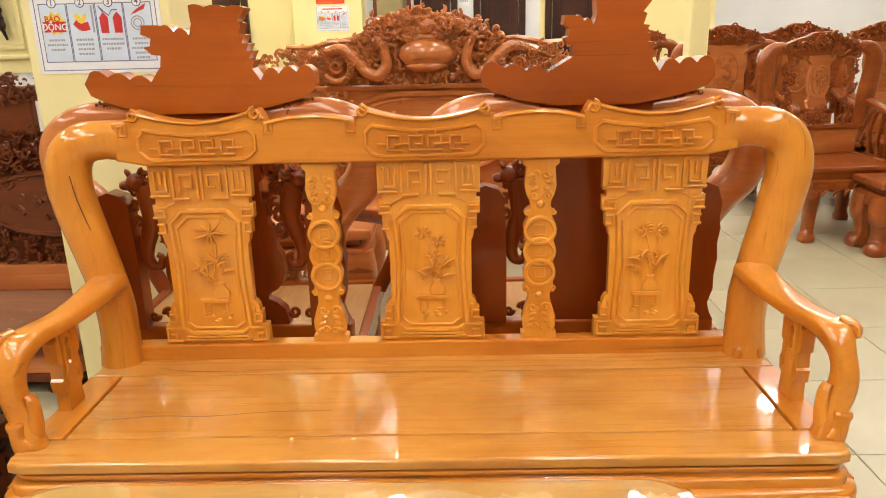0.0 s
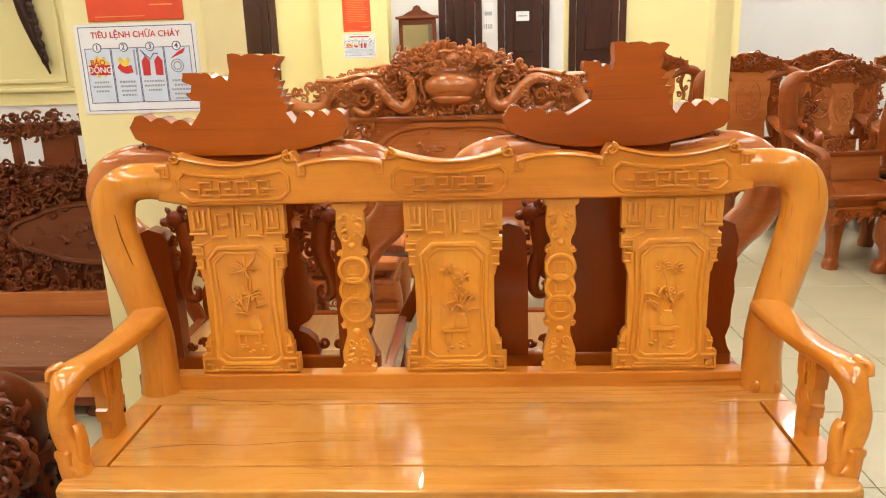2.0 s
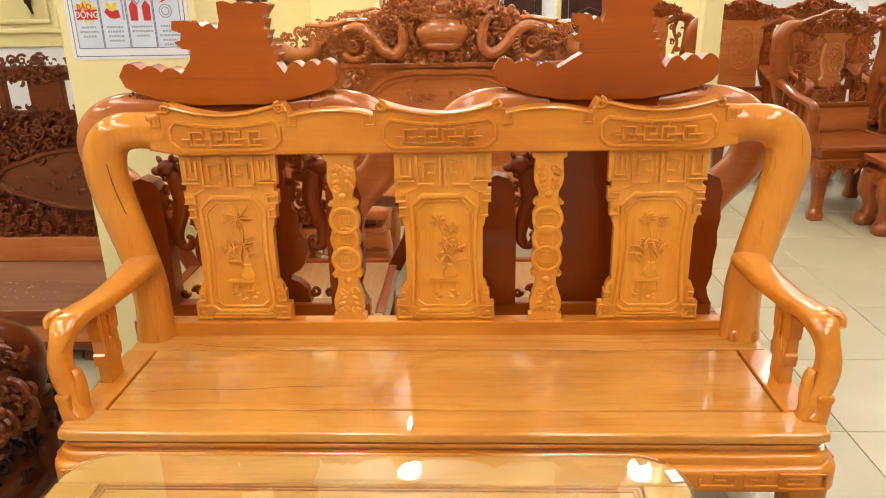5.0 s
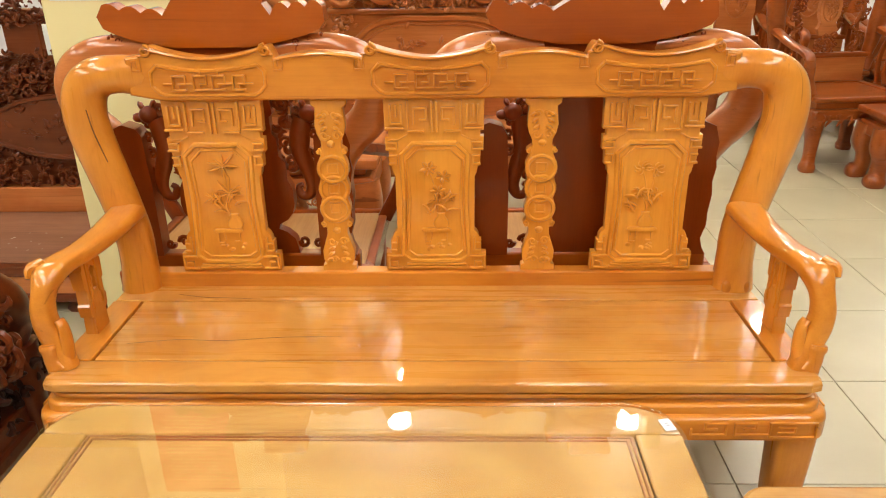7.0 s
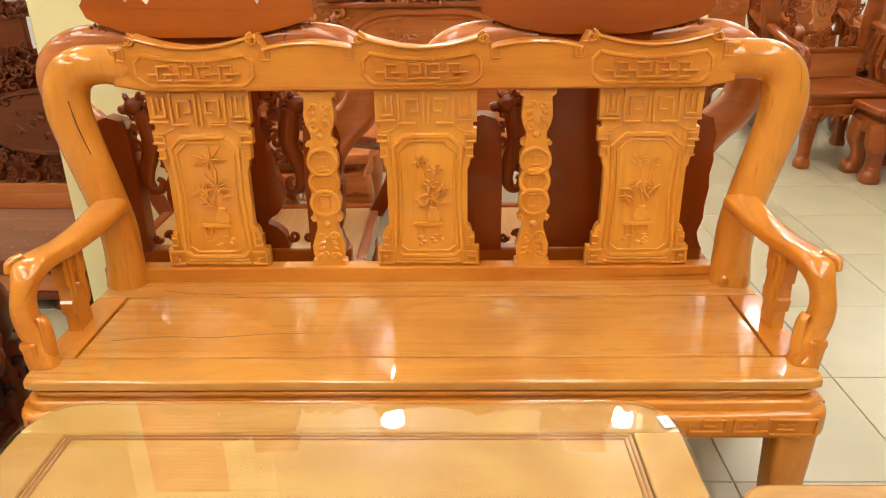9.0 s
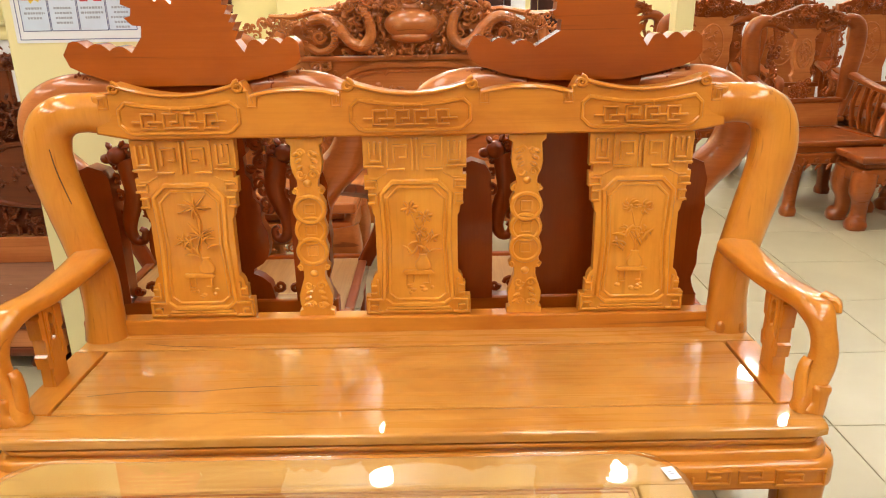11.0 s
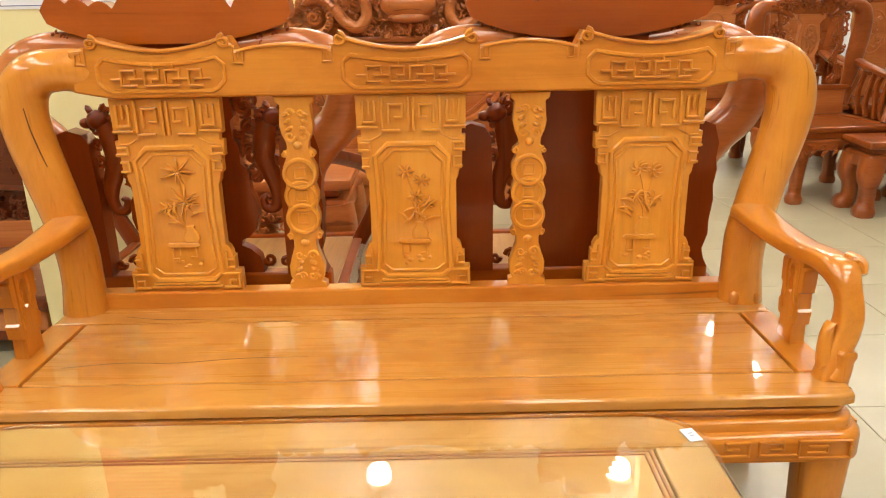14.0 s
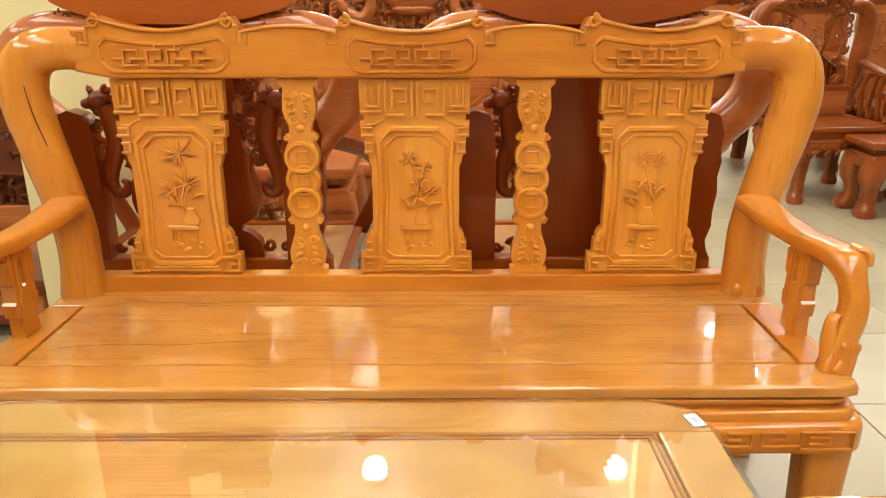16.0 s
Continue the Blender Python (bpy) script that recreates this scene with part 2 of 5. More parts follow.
def lathe(bm, profile, c=(0, 0, 0), n=20):
    rings = []
    for r, z in profile:
        rings.append([bm.verts.new((c[0] + r * math.cos(2 * math.pi * k / n), c[1] + r * math.sin(2 * math.pi * k / n), c[2] + z)) for k in range(n)])
    for a, b in zip(rings, rings[1:]):
        for k in range(n):
            bm.faces.new((a[k], a[(k + 1) % n], b[(k + 1) % n], b[k]))
    bm.faces.new(rings[0][::-1])
    bm.faces.new(rings[-1])
    return bm


def bars(bm, lines, y, w=0.004, h=0.004):
    """Raised fretwork: strokes (x0, z0, x1, z1), level or upright, on a face at y that looks to -y."""
    for x0, z0, x1, z1 in lines:
        a, b = sorted((x0, x1))
        c, d = sorted((z0, z1))
        box(bm, a - w / 2, b + w / 2, y - h, y + 0.001, c - w / 2, d + w / 2, w * 0.32, 2)
    return bm


def cord(bm, pts, y, w=0.003, closed=False, step=1):
    """A thin raised bead along points (x, z) on a face at y."""
    p = [(a, y, b, w, w) for a, b in pts]
    if closed:
        p = p + [p[0]]
    sweep(bm, p, n=6, step=step)
    return bm


def scroll(bm, x, z, y, r, turns=1.6, w=0.005, flip=1, start=0.0, grow=1.0):
    """A spiral scroll bead."""
    n = int(10 * turns)
    rows = []
    for i in range(n + 1):
        t = i / n
        a = start + flip * 2 * math.pi * turns * t
        rr = r * (1 - 0.85 * t) ** grow
        rows.append((x + rr * math.cos(a), y, z + rr * math.sin(a), w * (1 - 0.4 * t), w * (1 - 0.4 * t)))
    sweep(bm, rows, n=6, step=1)
    return bm


def leaf_curl(bm, x, y, z, size, angle, bend, fat=0.3, lift=0.5):
    """A tapered leaf that curls to one side and stands proud of its ground in the middle."""
    rows = []
    a = angle
    px, pz = x, z
    for k, w in enumerate((0.35, 0.95, 1.0, 0.7, 0.25)):
        rows.append((px, y - lift * size * math.sin(0.5 + 0.55 * k) * 0.5, pz, size * fat * w, size * 0.34 * w))
        px, pz = px + 0.46 * size * math.cos(a), pz + 0.46 * size * math.sin(a)
        a += bend
    sweep(bm, rows, n=6, step=2)


def foliage_carving(bm, rnd, x0, x1, z0, z1, y, count, size, inside=None, depth=0.02, curls=0.13):
    """Dense deep carving: curling leaves, spiral clouds and knobs heaped within a field."""
    for k in range(count):
        x, z = rnd.uniform(x0, x1), rnd.uniform(z0, z1)
        if inside and not inside(x, z):
            continue
        s = size * rnd.uniform(0.6, 1.3)
        d = y - rnd.uniform(0, depth)
        pick = rnd.random()
        if pick < curls * 1.6:
            scroll(bm, x, z, d, s * 0.95, 1.3, s * 0.27, rnd.choice((-1, 1)), rnd.uniform(0, 6.28))
        elif pick < 0.80:
            leaf_curl(bm, x, d, z, s * 0.74, rnd.uniform(0, 6.28), rnd.choice((-1, 1)) * rnd.uniform(0.5, 1.1), rnd.uniform(0.36, 0.52))
        else:
            blob(bm, (x, d, z), (s * 0.42, s * 0.42, s * 0.36), 1, rnd.uniform(0, 3.14))
    return bm


# ---- room ----
def wall(name, x0, x1, y0, y1, z0, z1, mat):
    return tagged(solid(name, box(bmesh.new(), x0, x1, y0, y1, z0, z1), mat), "painted plaster showroom wall", "wall", kind="structure")


FAR = 7.0
wall("wall_north", -6.0, -0.86, FAR, FAR + 0.2, 0, CEIL, WALL_YELLOW)
wall("wall_north_white", -0.86, 1.02, FAR + 0.02, FAR + 0.2, 0, CEIL, WALL_WHITE)
wall("wall_north_mid", 1.02, 2.9, FAR, FAR + 0.2, 0, CEIL, WALL_YELLOW)
wall("wall_north_east", 2.9, 7.0, FAR + 0.6, FAR + 0.8, 0, CEIL, WALL_WHITE)
wall("wall_return", 2.9, 3.1, FAR + 0.2, FAR + 0.6, 0, CEIL, WALL_WHITE)
# three added walls out of view close the room and hold down the fill
wall("wall_south", -6.0, 7.0, -7.2, -7.0, 0, CEIL, WALL_UNSEEN)
wall("wall_west", -6.2, -6.0, -7.2, FAR + 0.2, 0, CEIL, WALL_UNSEEN)
wall("wall_east", 7.0, 7.2, -7.2, FAR + 0.8, 0, CEIL, WALL_UNSEEN)
tagged(solid("ceiling", box(bmesh.new(), -6.2, 7.2, -7.2, FAR + 0.8, CEIL, CEIL + 0.15), CEIL_WHITE), "white painted showroom ceiling", "ceiling", kind="structure")
trim = tagged(solid("trim", box(bmesh.new(), 3.1, 7.0, FAR + 0.575, FAR + 0.597, 1.86, 1.92, 0.006), WALL_PALE), "cream scalloped trim along the white wall", "trim", kind="structure")
bm = bmesh.new()
for k in range(46):
    lathe(bm, [(0.02, 0), (0.036, 0.012), (0.036, 0.05), (0.02, 0.06)], (3.15 + k * 0.08, FAR + 0.57, 1.80), 8)
part("scallop", bm, WALL_PALE, trim)


def column(name, x0, x1, y0, y1, mat):
    return tagged(solid(name, box(bmesh.new(), x0, x1, y0, y1, 0, CEIL, 0.008), mat), "square column painted pale yellow", "column", kind="structure")


CX0, CX1, CY = -1.285, -0.815, 1.10
column("column_west", CX0, CX1, CY, CY + 0.45, WALL_PALE)
column("column_east", 1.470, 1.580, 3.2, 3.33, WALL_PALE)
column("column_far", -1.62, -0.88, 6.8, 6.998, WALL_YELLOW)


# doors in the far wall
def door(name, x0, x1, y, h, leaves=1):
    d = thing(name, (x0 + x1) / 2, y, 0, label="dark brown panelled wooden door, closed", category="door", kind="structure")
    w = (x1 - x0) / 2
    bm = bmesh.new()
    for a, b in ((-w, -w + 0.07), (w - 0.07, w)):
        box(bm, a, b, -0.05, 0, 0, h, 0.006)
    box(bm, -w + 0.07, w - 0.07, -0.05, 0, h - 0.07, h, 0.006)
    part("door_frame", bm, DOORWOOD, d)
    step = (2 * w - 0.16) / leaves
    for k in range(leaves):
        a = -w + 0.08 + k * step
        leaf = part("door_leaf", box(bmesh.new(), a + 0.003, a + step - 0.003, -0.035, -0.003, 0.01, h - 0.075, 0.004), DOORWOOD, d)
        for z0, z1 in ((0.15, 0.75), (0.88, 1.15), (1.28, h - 0.2)):
            pts = [(a + 0.09, z0), (a + step - 0.09, z0), (a + step - 0.09, z1 - 0.05), (a + step / 2, z1), (a + 0.09, z1 - 0.05)]
            part("door_panel", prism(bmesh.new(), pts, -0.047, -0.034, 0.010), DOORWOOD, leaf)
        part("door_handle", lathe(bmesh.new(), [(0.012, 0), (0.022, 0.01), (0.022, 0.03), (0.01, 0.04)], (a + step - 0.06, -0.05, 1.0), 10), STEEL, leaf, "metal door knob")
    return d


door("door_1", -2.70, -2.13, FAR - 0.002, 2.1)
door("door_2", -0.34, 0.13, FAR + 0.018, 2.1)
door("door_3", 0.30, 0.86, FAR + 0.018, 2.1)
door("door_4", 1.07, 1.68, FAR - 0.002, 2.1)

# left recess wall with a moulded panel behind the daybed
LW = 3.2
tagged(solid("wall_recess", box(bmesh.new(), -5.9, -2.0, LW, LW + 0.15, 1.08, CEIL), WALL_YELLOW), "yellow painted wall with a moulded panel", "wall", kind="structure")
tagged(solid("wall_recess_base", box(bmesh.new(), -5.9, -2.0, LW + 0.01, LW + 0.15, 0, 1.08), WALL_WHITE), "greyish white lower part of the wall", "wall", kind="structure")
bm = bmesh.new()
for a in (0.0, 0.055):
    box(bm, -4.2 + a, -2.42 - a, LW - 0.02 + a * 0.1, LW - 0.001, 1.16 + a, 1.185 + a, 0.005)
    box(bm, -2.45 - a, -2.42 - a, LW - 0.02 + a * 0.1, LW - 0.001, 1.185 + a, 3.0, 0.005)
tagged(solid("panel_moulding", bm, WALL_PALE), "pale yellow wall panel moulding", "trim", kind="structure")


# ---- ceiling lamps ----
def ceiling_lamp(x, y):
    d = thing("ceiling_lamp", x, y, CEIL, label="round white ceiling downlight, switched on", category="ceiling lamp", group="ceiling lamps")
    part("rim", lathe(bmesh.new(), [(0.092, -0.055), (0.105, -0.052), (0.105, -0.012), (0.06, -0.001)], n=20), STEEL, d)
    part("diffuser", lathe(bmesh.new(), [(0.040, -0.165), (0.074, -0.147), (0.090, -0.110), (0.090, -0.0555)], n=16), LIGHT, d, "glowing lamp diffuser")
    return d


first_lamp = ceiling_lamp(-0.42, 3.45)
for ix in range(-2, 4):
    for iy in range(0, 4):
        if (ix, iy) != (0, 0):
            copy_thing(first_lamp, pose(-0.42 + 1.8 * ix, 3.45 + 0.95 * iy, CEIL))


def panel_lamp(x, y):
    d = thing("panel_lamp", x, y, CEIL, label="flat white ceiling light panel, switched on", category="ceiling lamp", group="light panels")
    bm = bmesh.new()
    for a, b, c, e in ((-0.32, 0.32, -0.50, -0.47), (-0.32, 0.32, 0.47, 0.50), (-0.32, -0.29, -0.47, 0.47), (0.29, 0.32, -0.47, 0.47)):
        box(bm, a, b, c, e, -0.045, -0.001, 0.003)
    part("frame", bm, STEEL, d)
    part("diffuser", box(bmesh.new(), -0.29, 0.29, -0.47, 0.47, -0.04, -0.01), PANEL_GLOW, d, "glowing diffuser sheet")
    return d


first_panel = panel_lamp(-0.9, 1.75)
for ix in range(-2, 3):
    for ly in (1.75, -0.45, -1.75, -3.05, -4.35):
        if (ix, ly) != (0, 1.75):
            copy_thing(first_panel, pose(-0.9 + 1.7 * ix, ly, CEIL))


# ---- main bench ----
def fret(bm, cx, cz, y, w=0.0050, h=0.0078):
    """The key fret in a cartouche: four square spirals joined by short bars."""
    zb, zt, zm = cz - 0.017, cz + 0.017, cz - 0.003
    for u0, u1 in ((-0.090, -0.058), (-0.037, -0.005), (0.009, 0.041), (0.062, 0.091)):
        x0, x1 = cx + u0, cx + u1
        xm = (x0 + x1) / 2 - 0.001
        bars(bm, [(x0, zt, x1, zt), (x0, zb, x0, zt), (x1, zm, x1, zt), (xm, zm, x1, zm), (xm, zm - 0.006, xm, zm), (x0, zb, x1, zb)], y, w, h)
    for u0, u1, z in ((-0.112, -0.092, cz - 0.002), (-0.056, -0.038, cz - 0.002), (-0.003, 0.007, zb), (0.043, 0.060, cz - 0.002), (0.091, 0.110, cz - 0.002)):
        bars(bm, [(cx + u0, z, cx + u1, z)], y, w, h)
    for u in (-0.018, 0.027):
        bars(bm, [(cx + u, zt, cx + u, zt + 0.012)], y, w * 0.8, h * 0.8)
    return bm


def rail_top(x):
    """Height of the back's top rail at x."""
    a = abs(x)
    def dip(u, hw, lo, hi):
        u = abs(u)
        round_off = max(0.0, (u - hw + 0.014) / 0.014)
        return lo + (hi - lo) * (min(u, hw - 0.008) / hw) ** 1.8 - 0.016 * round_off ** 2
    if a < 0.162:
        return dip(a, 0.162, 1.073, 1.108)
    if a < 0.392:
        return 1.088 - 0.016 * abs((a - 0.277) / 0.115) ** 2
    if a < 0.716:
        return dip(a - 0.554, 0.162, 1.076, 1.110)
    return 1.084 - 0.006 * (a - 0.716) / 0.06


RF = 0.468


def bench():
    d = thing("wooden_bench", 0, 0.25, 0, label="amber lacquered wooden bench with carved back panels and curved arms", category="bench")

    def put(name, bm, mat, parent=d, label="", sharp=40):
        bmesh.ops.translate(bm, verts=bm.verts, vec=(0, -0.25, 0))
        return part(name, bm, mat, parent, label, sharp)

    # seat
    f, bk = -0.018, 0.50
    gx, g0, g1 = 0.785, 0.082, 0.382
    put("seat_board", box(bmesh.new(), -gx + 0.003, gx - 0.003, g0 + 0.0035, g1 - 0.0035, 0.425, 0.4485, 0.003), SEAT_X, d, "glossy single wide plank")
    put("front_board", prism(bmesh.new(), [(-0.862, f + 0.03), (-0.855, f + 0.008), (-0.83, f), (0.83, f), (0.855, f + 0.008), (0.862, f + 0.03), (0.862, g0), (-0.862, g0)], 0.45, 0.4285, 0.008, "z", 3), SEAT_X)
    put("rear_board", box(bmesh.new(), -0.862, 0.862, g1, bk, 0.42, 0.45, 0.003), SEAT_X)
    for s in (-1, 1):
        a, b = sorted((s * (gx + 0.004), s * 0.866))
        put("side_board", box(bmesh.new(), a, b, g0 + 0.001, g1 - 0.001, 0.42, 0.4495, 0.003), AMBER_Y)
    def slab(grow, z0, z1, bev, r=0.05):
        hx, y0, y1 = 0.862 + grow, f - grow, bk + grow
        pts = []
        for cx, cy, a0 in ((hx - r, y0 + r, -90), (hx - r, y1 - r, 0), (-hx + r, y1 - r, 90), (-hx + r, y0 + r, 180)):
            for k in range(6):
                t = radians(a0 + 18 * k)
                pts.append((cx + r * math.cos(t), cy + r * math.sin(t)))
        return prism(bmesh.new(), pts, z1, z0, bev, "z", 3)
    put("cove", slab(-0.016, 0.398, 0.4285, 0.002), AMBER_X)
    put("fine_bead", slab(-0.004, 0.4125, 0.4205, 0.003), AMBER_X)
    put("bead", slab(0.006, 0.378, 0.4005, 0.009), AMBER_X)
    bm = slab(0.022, 0.320, 0.3785, 0.016, 0.055)
    apron = put("apron", bm, AMBER_X)
    bm = bmesh.new()
    ya = f - 0.0215
    for k in range(-3, 4):
        cx = k * 0.22
        for s in (-1, 1):
            bars(bm, [(cx + s * 0.01, 0.3643, cx + s * 0.055, 0.3643), (cx + s * 0.055, 0.3503, cx + s * 0.055, 0.3643), (cx + s * 0.03, 0.3503, cx + s * 0.055, 0.3503), (cx + s * 0.01, 0.3363, cx + s * 0.01, 0.3643), (cx + s * 0.01, 0.3363, cx + s * 0.085, 0.3363), (cx + s * 0.085, 0.3363, cx + s * 0.085, 0.3503)], ya, 0.0055, 0.005)
    for s in (-1, 1):
        bars(bm, [(s * 0.745, 0.3664, s * 0.845, 0.3664), (s * 0.745, 0.3300, s * 0.845, 0.3300), (s * 0.745, 0.3300, s * 0.745, 0.3664), (s * 0.845, 0.3300, s * 0.845, 0.3664), (s * 0.765, 0.3412, s * 0.80, 0.3412), (s * 0.80, 0.3412, s * 0.80, 0.3552), (s * 0.765, 0.3552, s * 0.80, 0.3552)], ya, 0.0045, 0.005)
    put("fretwork", bm, AMBER_X, apron)
    for s in (-1, 1):
        bm = bmesh.new()
        for z0, z1, y0, y1 in ((0.3692, 0.3720, 0.02, 0.12), (0.3300, 0.3328, 0.02, 0.12), (0.3300, 0.3720, 0.02, 0.024), (0.3300, 0.3720, 0.116, 0.12), (0.3503, 0.3531, 0.045, 0.095)):
            a, b = sorted((s * 0.8825, s * 0.8875))
            box(bm, a, b, y0, y1, z0, z1, 0.001, 1)
        put("side_fretwork", bm, AMBER_Y, apron)
        for y in (0.028, 0.46):
            rows = [(s * 0.832, y + 0.006, 0.335, 0.047, 0.045), (s * 0.832, y + 0.006, 0.22, 0.043, 0.042), (s * 0.832, y + 0.006, 0.14, 0.040, 0.040), (s * 0.835, y + 0.002, 0.09, 0.042, 0.042), (s * 0.838, y - 0.004, 0.045, 0.046, 0.048), (s * 0.838, y - 0.006, 0.001, 0.045, 0.047)]
            put("leg", sweep(bmesh.new(), rows, 20, 5, (0, 1, 0), 5.0), AMBER_Z)

    # back
    put("lower_rail", box(bmesh.new(), -0.79, 0.79, RF, 0.515, 0.447, 0.492, 0.004), AMBER_X)
    top, bot = [], []
    xs = [round(-0.76 + 0.008 * k, 4) for k in range(191)]
    for x in xs:
        top.append((x, rail_top(x)))
    pts = top[::-1] + [(-0.76, 0.985), (-0.68, 0.970), (0.68, 0.970), (0.76, 0.985)]
    put("top_rail", prism(bmesh.new(), pts, RF, 0.522, 0.006), AMBER_X, sharp=50)
    for cx in (-0.555, 0, 0.555):
        bm = bmesh.new()
        n = 12
        up = [(cx + 0.126 * (2 * k / n - 1), 1.045 + 0.014 * abs(2 * k / n - 1) ** 1.8) for k in range(n + 1)]
        pts = up + [(cx + 0.143, 1.043), (cx + 0.143, 1.008), (cx + 0.126, 0.991), (cx + 0.114, 0.986), (cx - 0.114, 0.986), (cx - 0.126, 0.991), (cx - 0.143, 1.008), (cx - 0.143, 1.043)]
        cord(bm, pts, RF, 0.0054, True)
        put("cartouche", bm, AMBER_X)
        bm = bmesh.new()
        fret(bm, cx, 1.016, RF)
        put("key_fret", bm, AMBER_X)
        # rolled lip along the cartouche's top and a scroll at each horn
        bm = bmesh.new()
        lip = [(cx + 0.146 * (2 * k / 16 - 1)) for k in range(17)]
        sweep(bm, [(x, RF - 0.001, (1.071 if cx == 0 else 1.074) + 0.030 * abs((x - cx) / 0.158) ** 1.8, 0.005, 0.007) for x in lip], 8, 1)
        for s in (-1, 1):
            scroll(bm, cx + s * 0.149, 1.094, RF - 0.003, 0.015, 1.5, 0.0055, s, 1.57)
        put("rolled_lip", bm, AMBER_X)
        for s in (-1, 1):
            bm = bmesh.new()
            x = cx + s * 0.166
            e = s * 0.022
            bars(bm, [(x - e * 0.4, 1.083, x + e * 0.2, 1.083), (x, 1.046, x, 1.083), (x, 1.046, x + e, 1.046), (x + e, 1.046, x + e, 1.070), (x + e * 0.5, 1.070, x + e, 1.070), (x + e * 0.5, 1.056, x + e * 0.5, 1.070)], RF, 0.004, 0.004)
            put("corner_fret", bm, AMBER_X)
    for s in (-1, 1):
        x0 = 0.175 if s > 0 else -0.372
        bm = bmesh.new()
        sweep(bm, [(x0 + 0.0123 * k, RF - 0.001, 1.083 - 0.016 * abs((x0 + 0.0123 * k - s * 0.2735) / 0.115) ** 2, 0.003, 0.004) for k in range(17)], 6, 1)
        put("rail_bead", bm, AMBER_X)

    # curved posts
    for s in (-1, 1):
        rows = [(s * 0.820, 0.468, 0.448, 0.055, 0.050), (s * 0.817, 0.470, 0.53, 0.049, 0.045), (s * 0.822, 0.476, 0.61, 0.050, 0.044), (s * 0.843, 0.484, 0.70, 0.051, 0.045), (s * 0.868, 0.490, 0.79, 0.053, 0.046),
                (s * 0.890, 0.494, 0.875, 0.055, 0.047), (s * 0.897, 0.495, 0.94, 0.056, 0.047), (s * 0.884, 0.496, 0.995, 0.055, 0.046), (s * 0.846, 0.496, 1.027, 0.051, 0.044), (s * 0.795, 0.496, 1.035, 0.048, 0.040), (s * 0.745, 0.496, 1.032, 0.050, 0.032), (s * 0.70, 0.496, 1.03, 0.050, 0.026)]
        put("curved_post", sweep(bmesh.new(), rows, 24, 7, (0, 1, 0), 2.1), AMBER_Z, sharp=60)
        for k in range(3 if s > 0 else 0):
            bm = bmesh.new()
            blob(bm, (s * (0.793 + 0.024 * k), 0.432, 0.462), (0.015, 0.012, 0.024), 2)
            put("claw", bm, AMBER_Z)

    # dark cracks in the grain
    bm = bmesh.new()
    sweep(bm, [(-0.735, 0.158, 0.4486, 0.0006, 0.0005), (-0.62, 0.176, 0.4486, 0.0014, 0.0005), (-0.50, 0.172, 0.4486, 0.0010, 0.0005), (-0.36, 0.188, 0.4486, 0.0013, 0.0005), (-0.22, 0.190, 0.4486, 0.0004, 0.0004)], 6, 6, (0, 0, 1))
    put("grain_crack", bm, CRACK)
    bm = bmesh.new()
    sweep(bm, [(-0.70, 0.418, 0.4502, 0.0005, 0.0005), (-0.62, 0.400, 0.4502, 0.0016, 0.0005), (-0.55, 0.396, 0.4502, 0.0012, 0.0005), (-0.46, 0.388, 0.4502, 0.0004, 0.0004)], 6, 6, (0, 0, 1))
    put("grain_crack", bm, CRACK)
    bm = bmesh.new()
    sweep(bm, [(-0.870, 0.4495, 0.955, 0.0005, 0.002), (-0.862, 0.4475, 0.905, 0.0014, 0.002), (-0.850, 0.4455, 0.86, 0.0012, 0.002), (-0.838, 0.4445, 0.82, 0.0004, 0.002)], 6, 6)
    put("grain_crack", bm, CRACK)

    # back panels
    half = [(0.129, 0.968), (0.128, 0.886), (0.119, 0.886), (0.119, 0.870), (0.128, 0.870), (0.127, 0.832), (0.120, 0.832), (0.119, 0.792), (0.113, 0.790), (0.110, 0.772), (0.105, 0.762), (0.105, 0.610), (0.112, 0.604), (0.118, 0.592), (0.119, 0.580), (0.124, 0.580), (0.124, 0.543), (0.137, 0.543), (0.138, 0.4905)]
    for j, cx in enumerate((-0.5645, 0.006, 0.5675)):
        pf = 0.486
        panel = put("back_panel", prism(bmesh.new(), [(cx + a, b) for a, b in mirror_pts(half)], pf, 0.512, 0.0025), CARVE_Z, d, "carved panel with a raised border and a vase of flowers")
        # octagonal frame of two beads
        for g, w in ((0.0, 0.0072), (0.014, 0.0044)):
            bm = bmesh.new()
            hx, z0, z1, c = 0.087 - g, 0.520 + g, 0.852 - g, 0.030
            taper = [(hx - c, z1), (hx + 0.0, z1 - c), (hx - 0.005, 0.70), (hx + 0.003, z0 + c * 0.6), (hx - c * 0.6, z0)]
            cord(bm, [(cx + a, b) for a, b in mirror_pts(taper)], pf, w, True)
            put("border_bead", bm, CARVE_Z, panel)
        bm = bmesh.new()
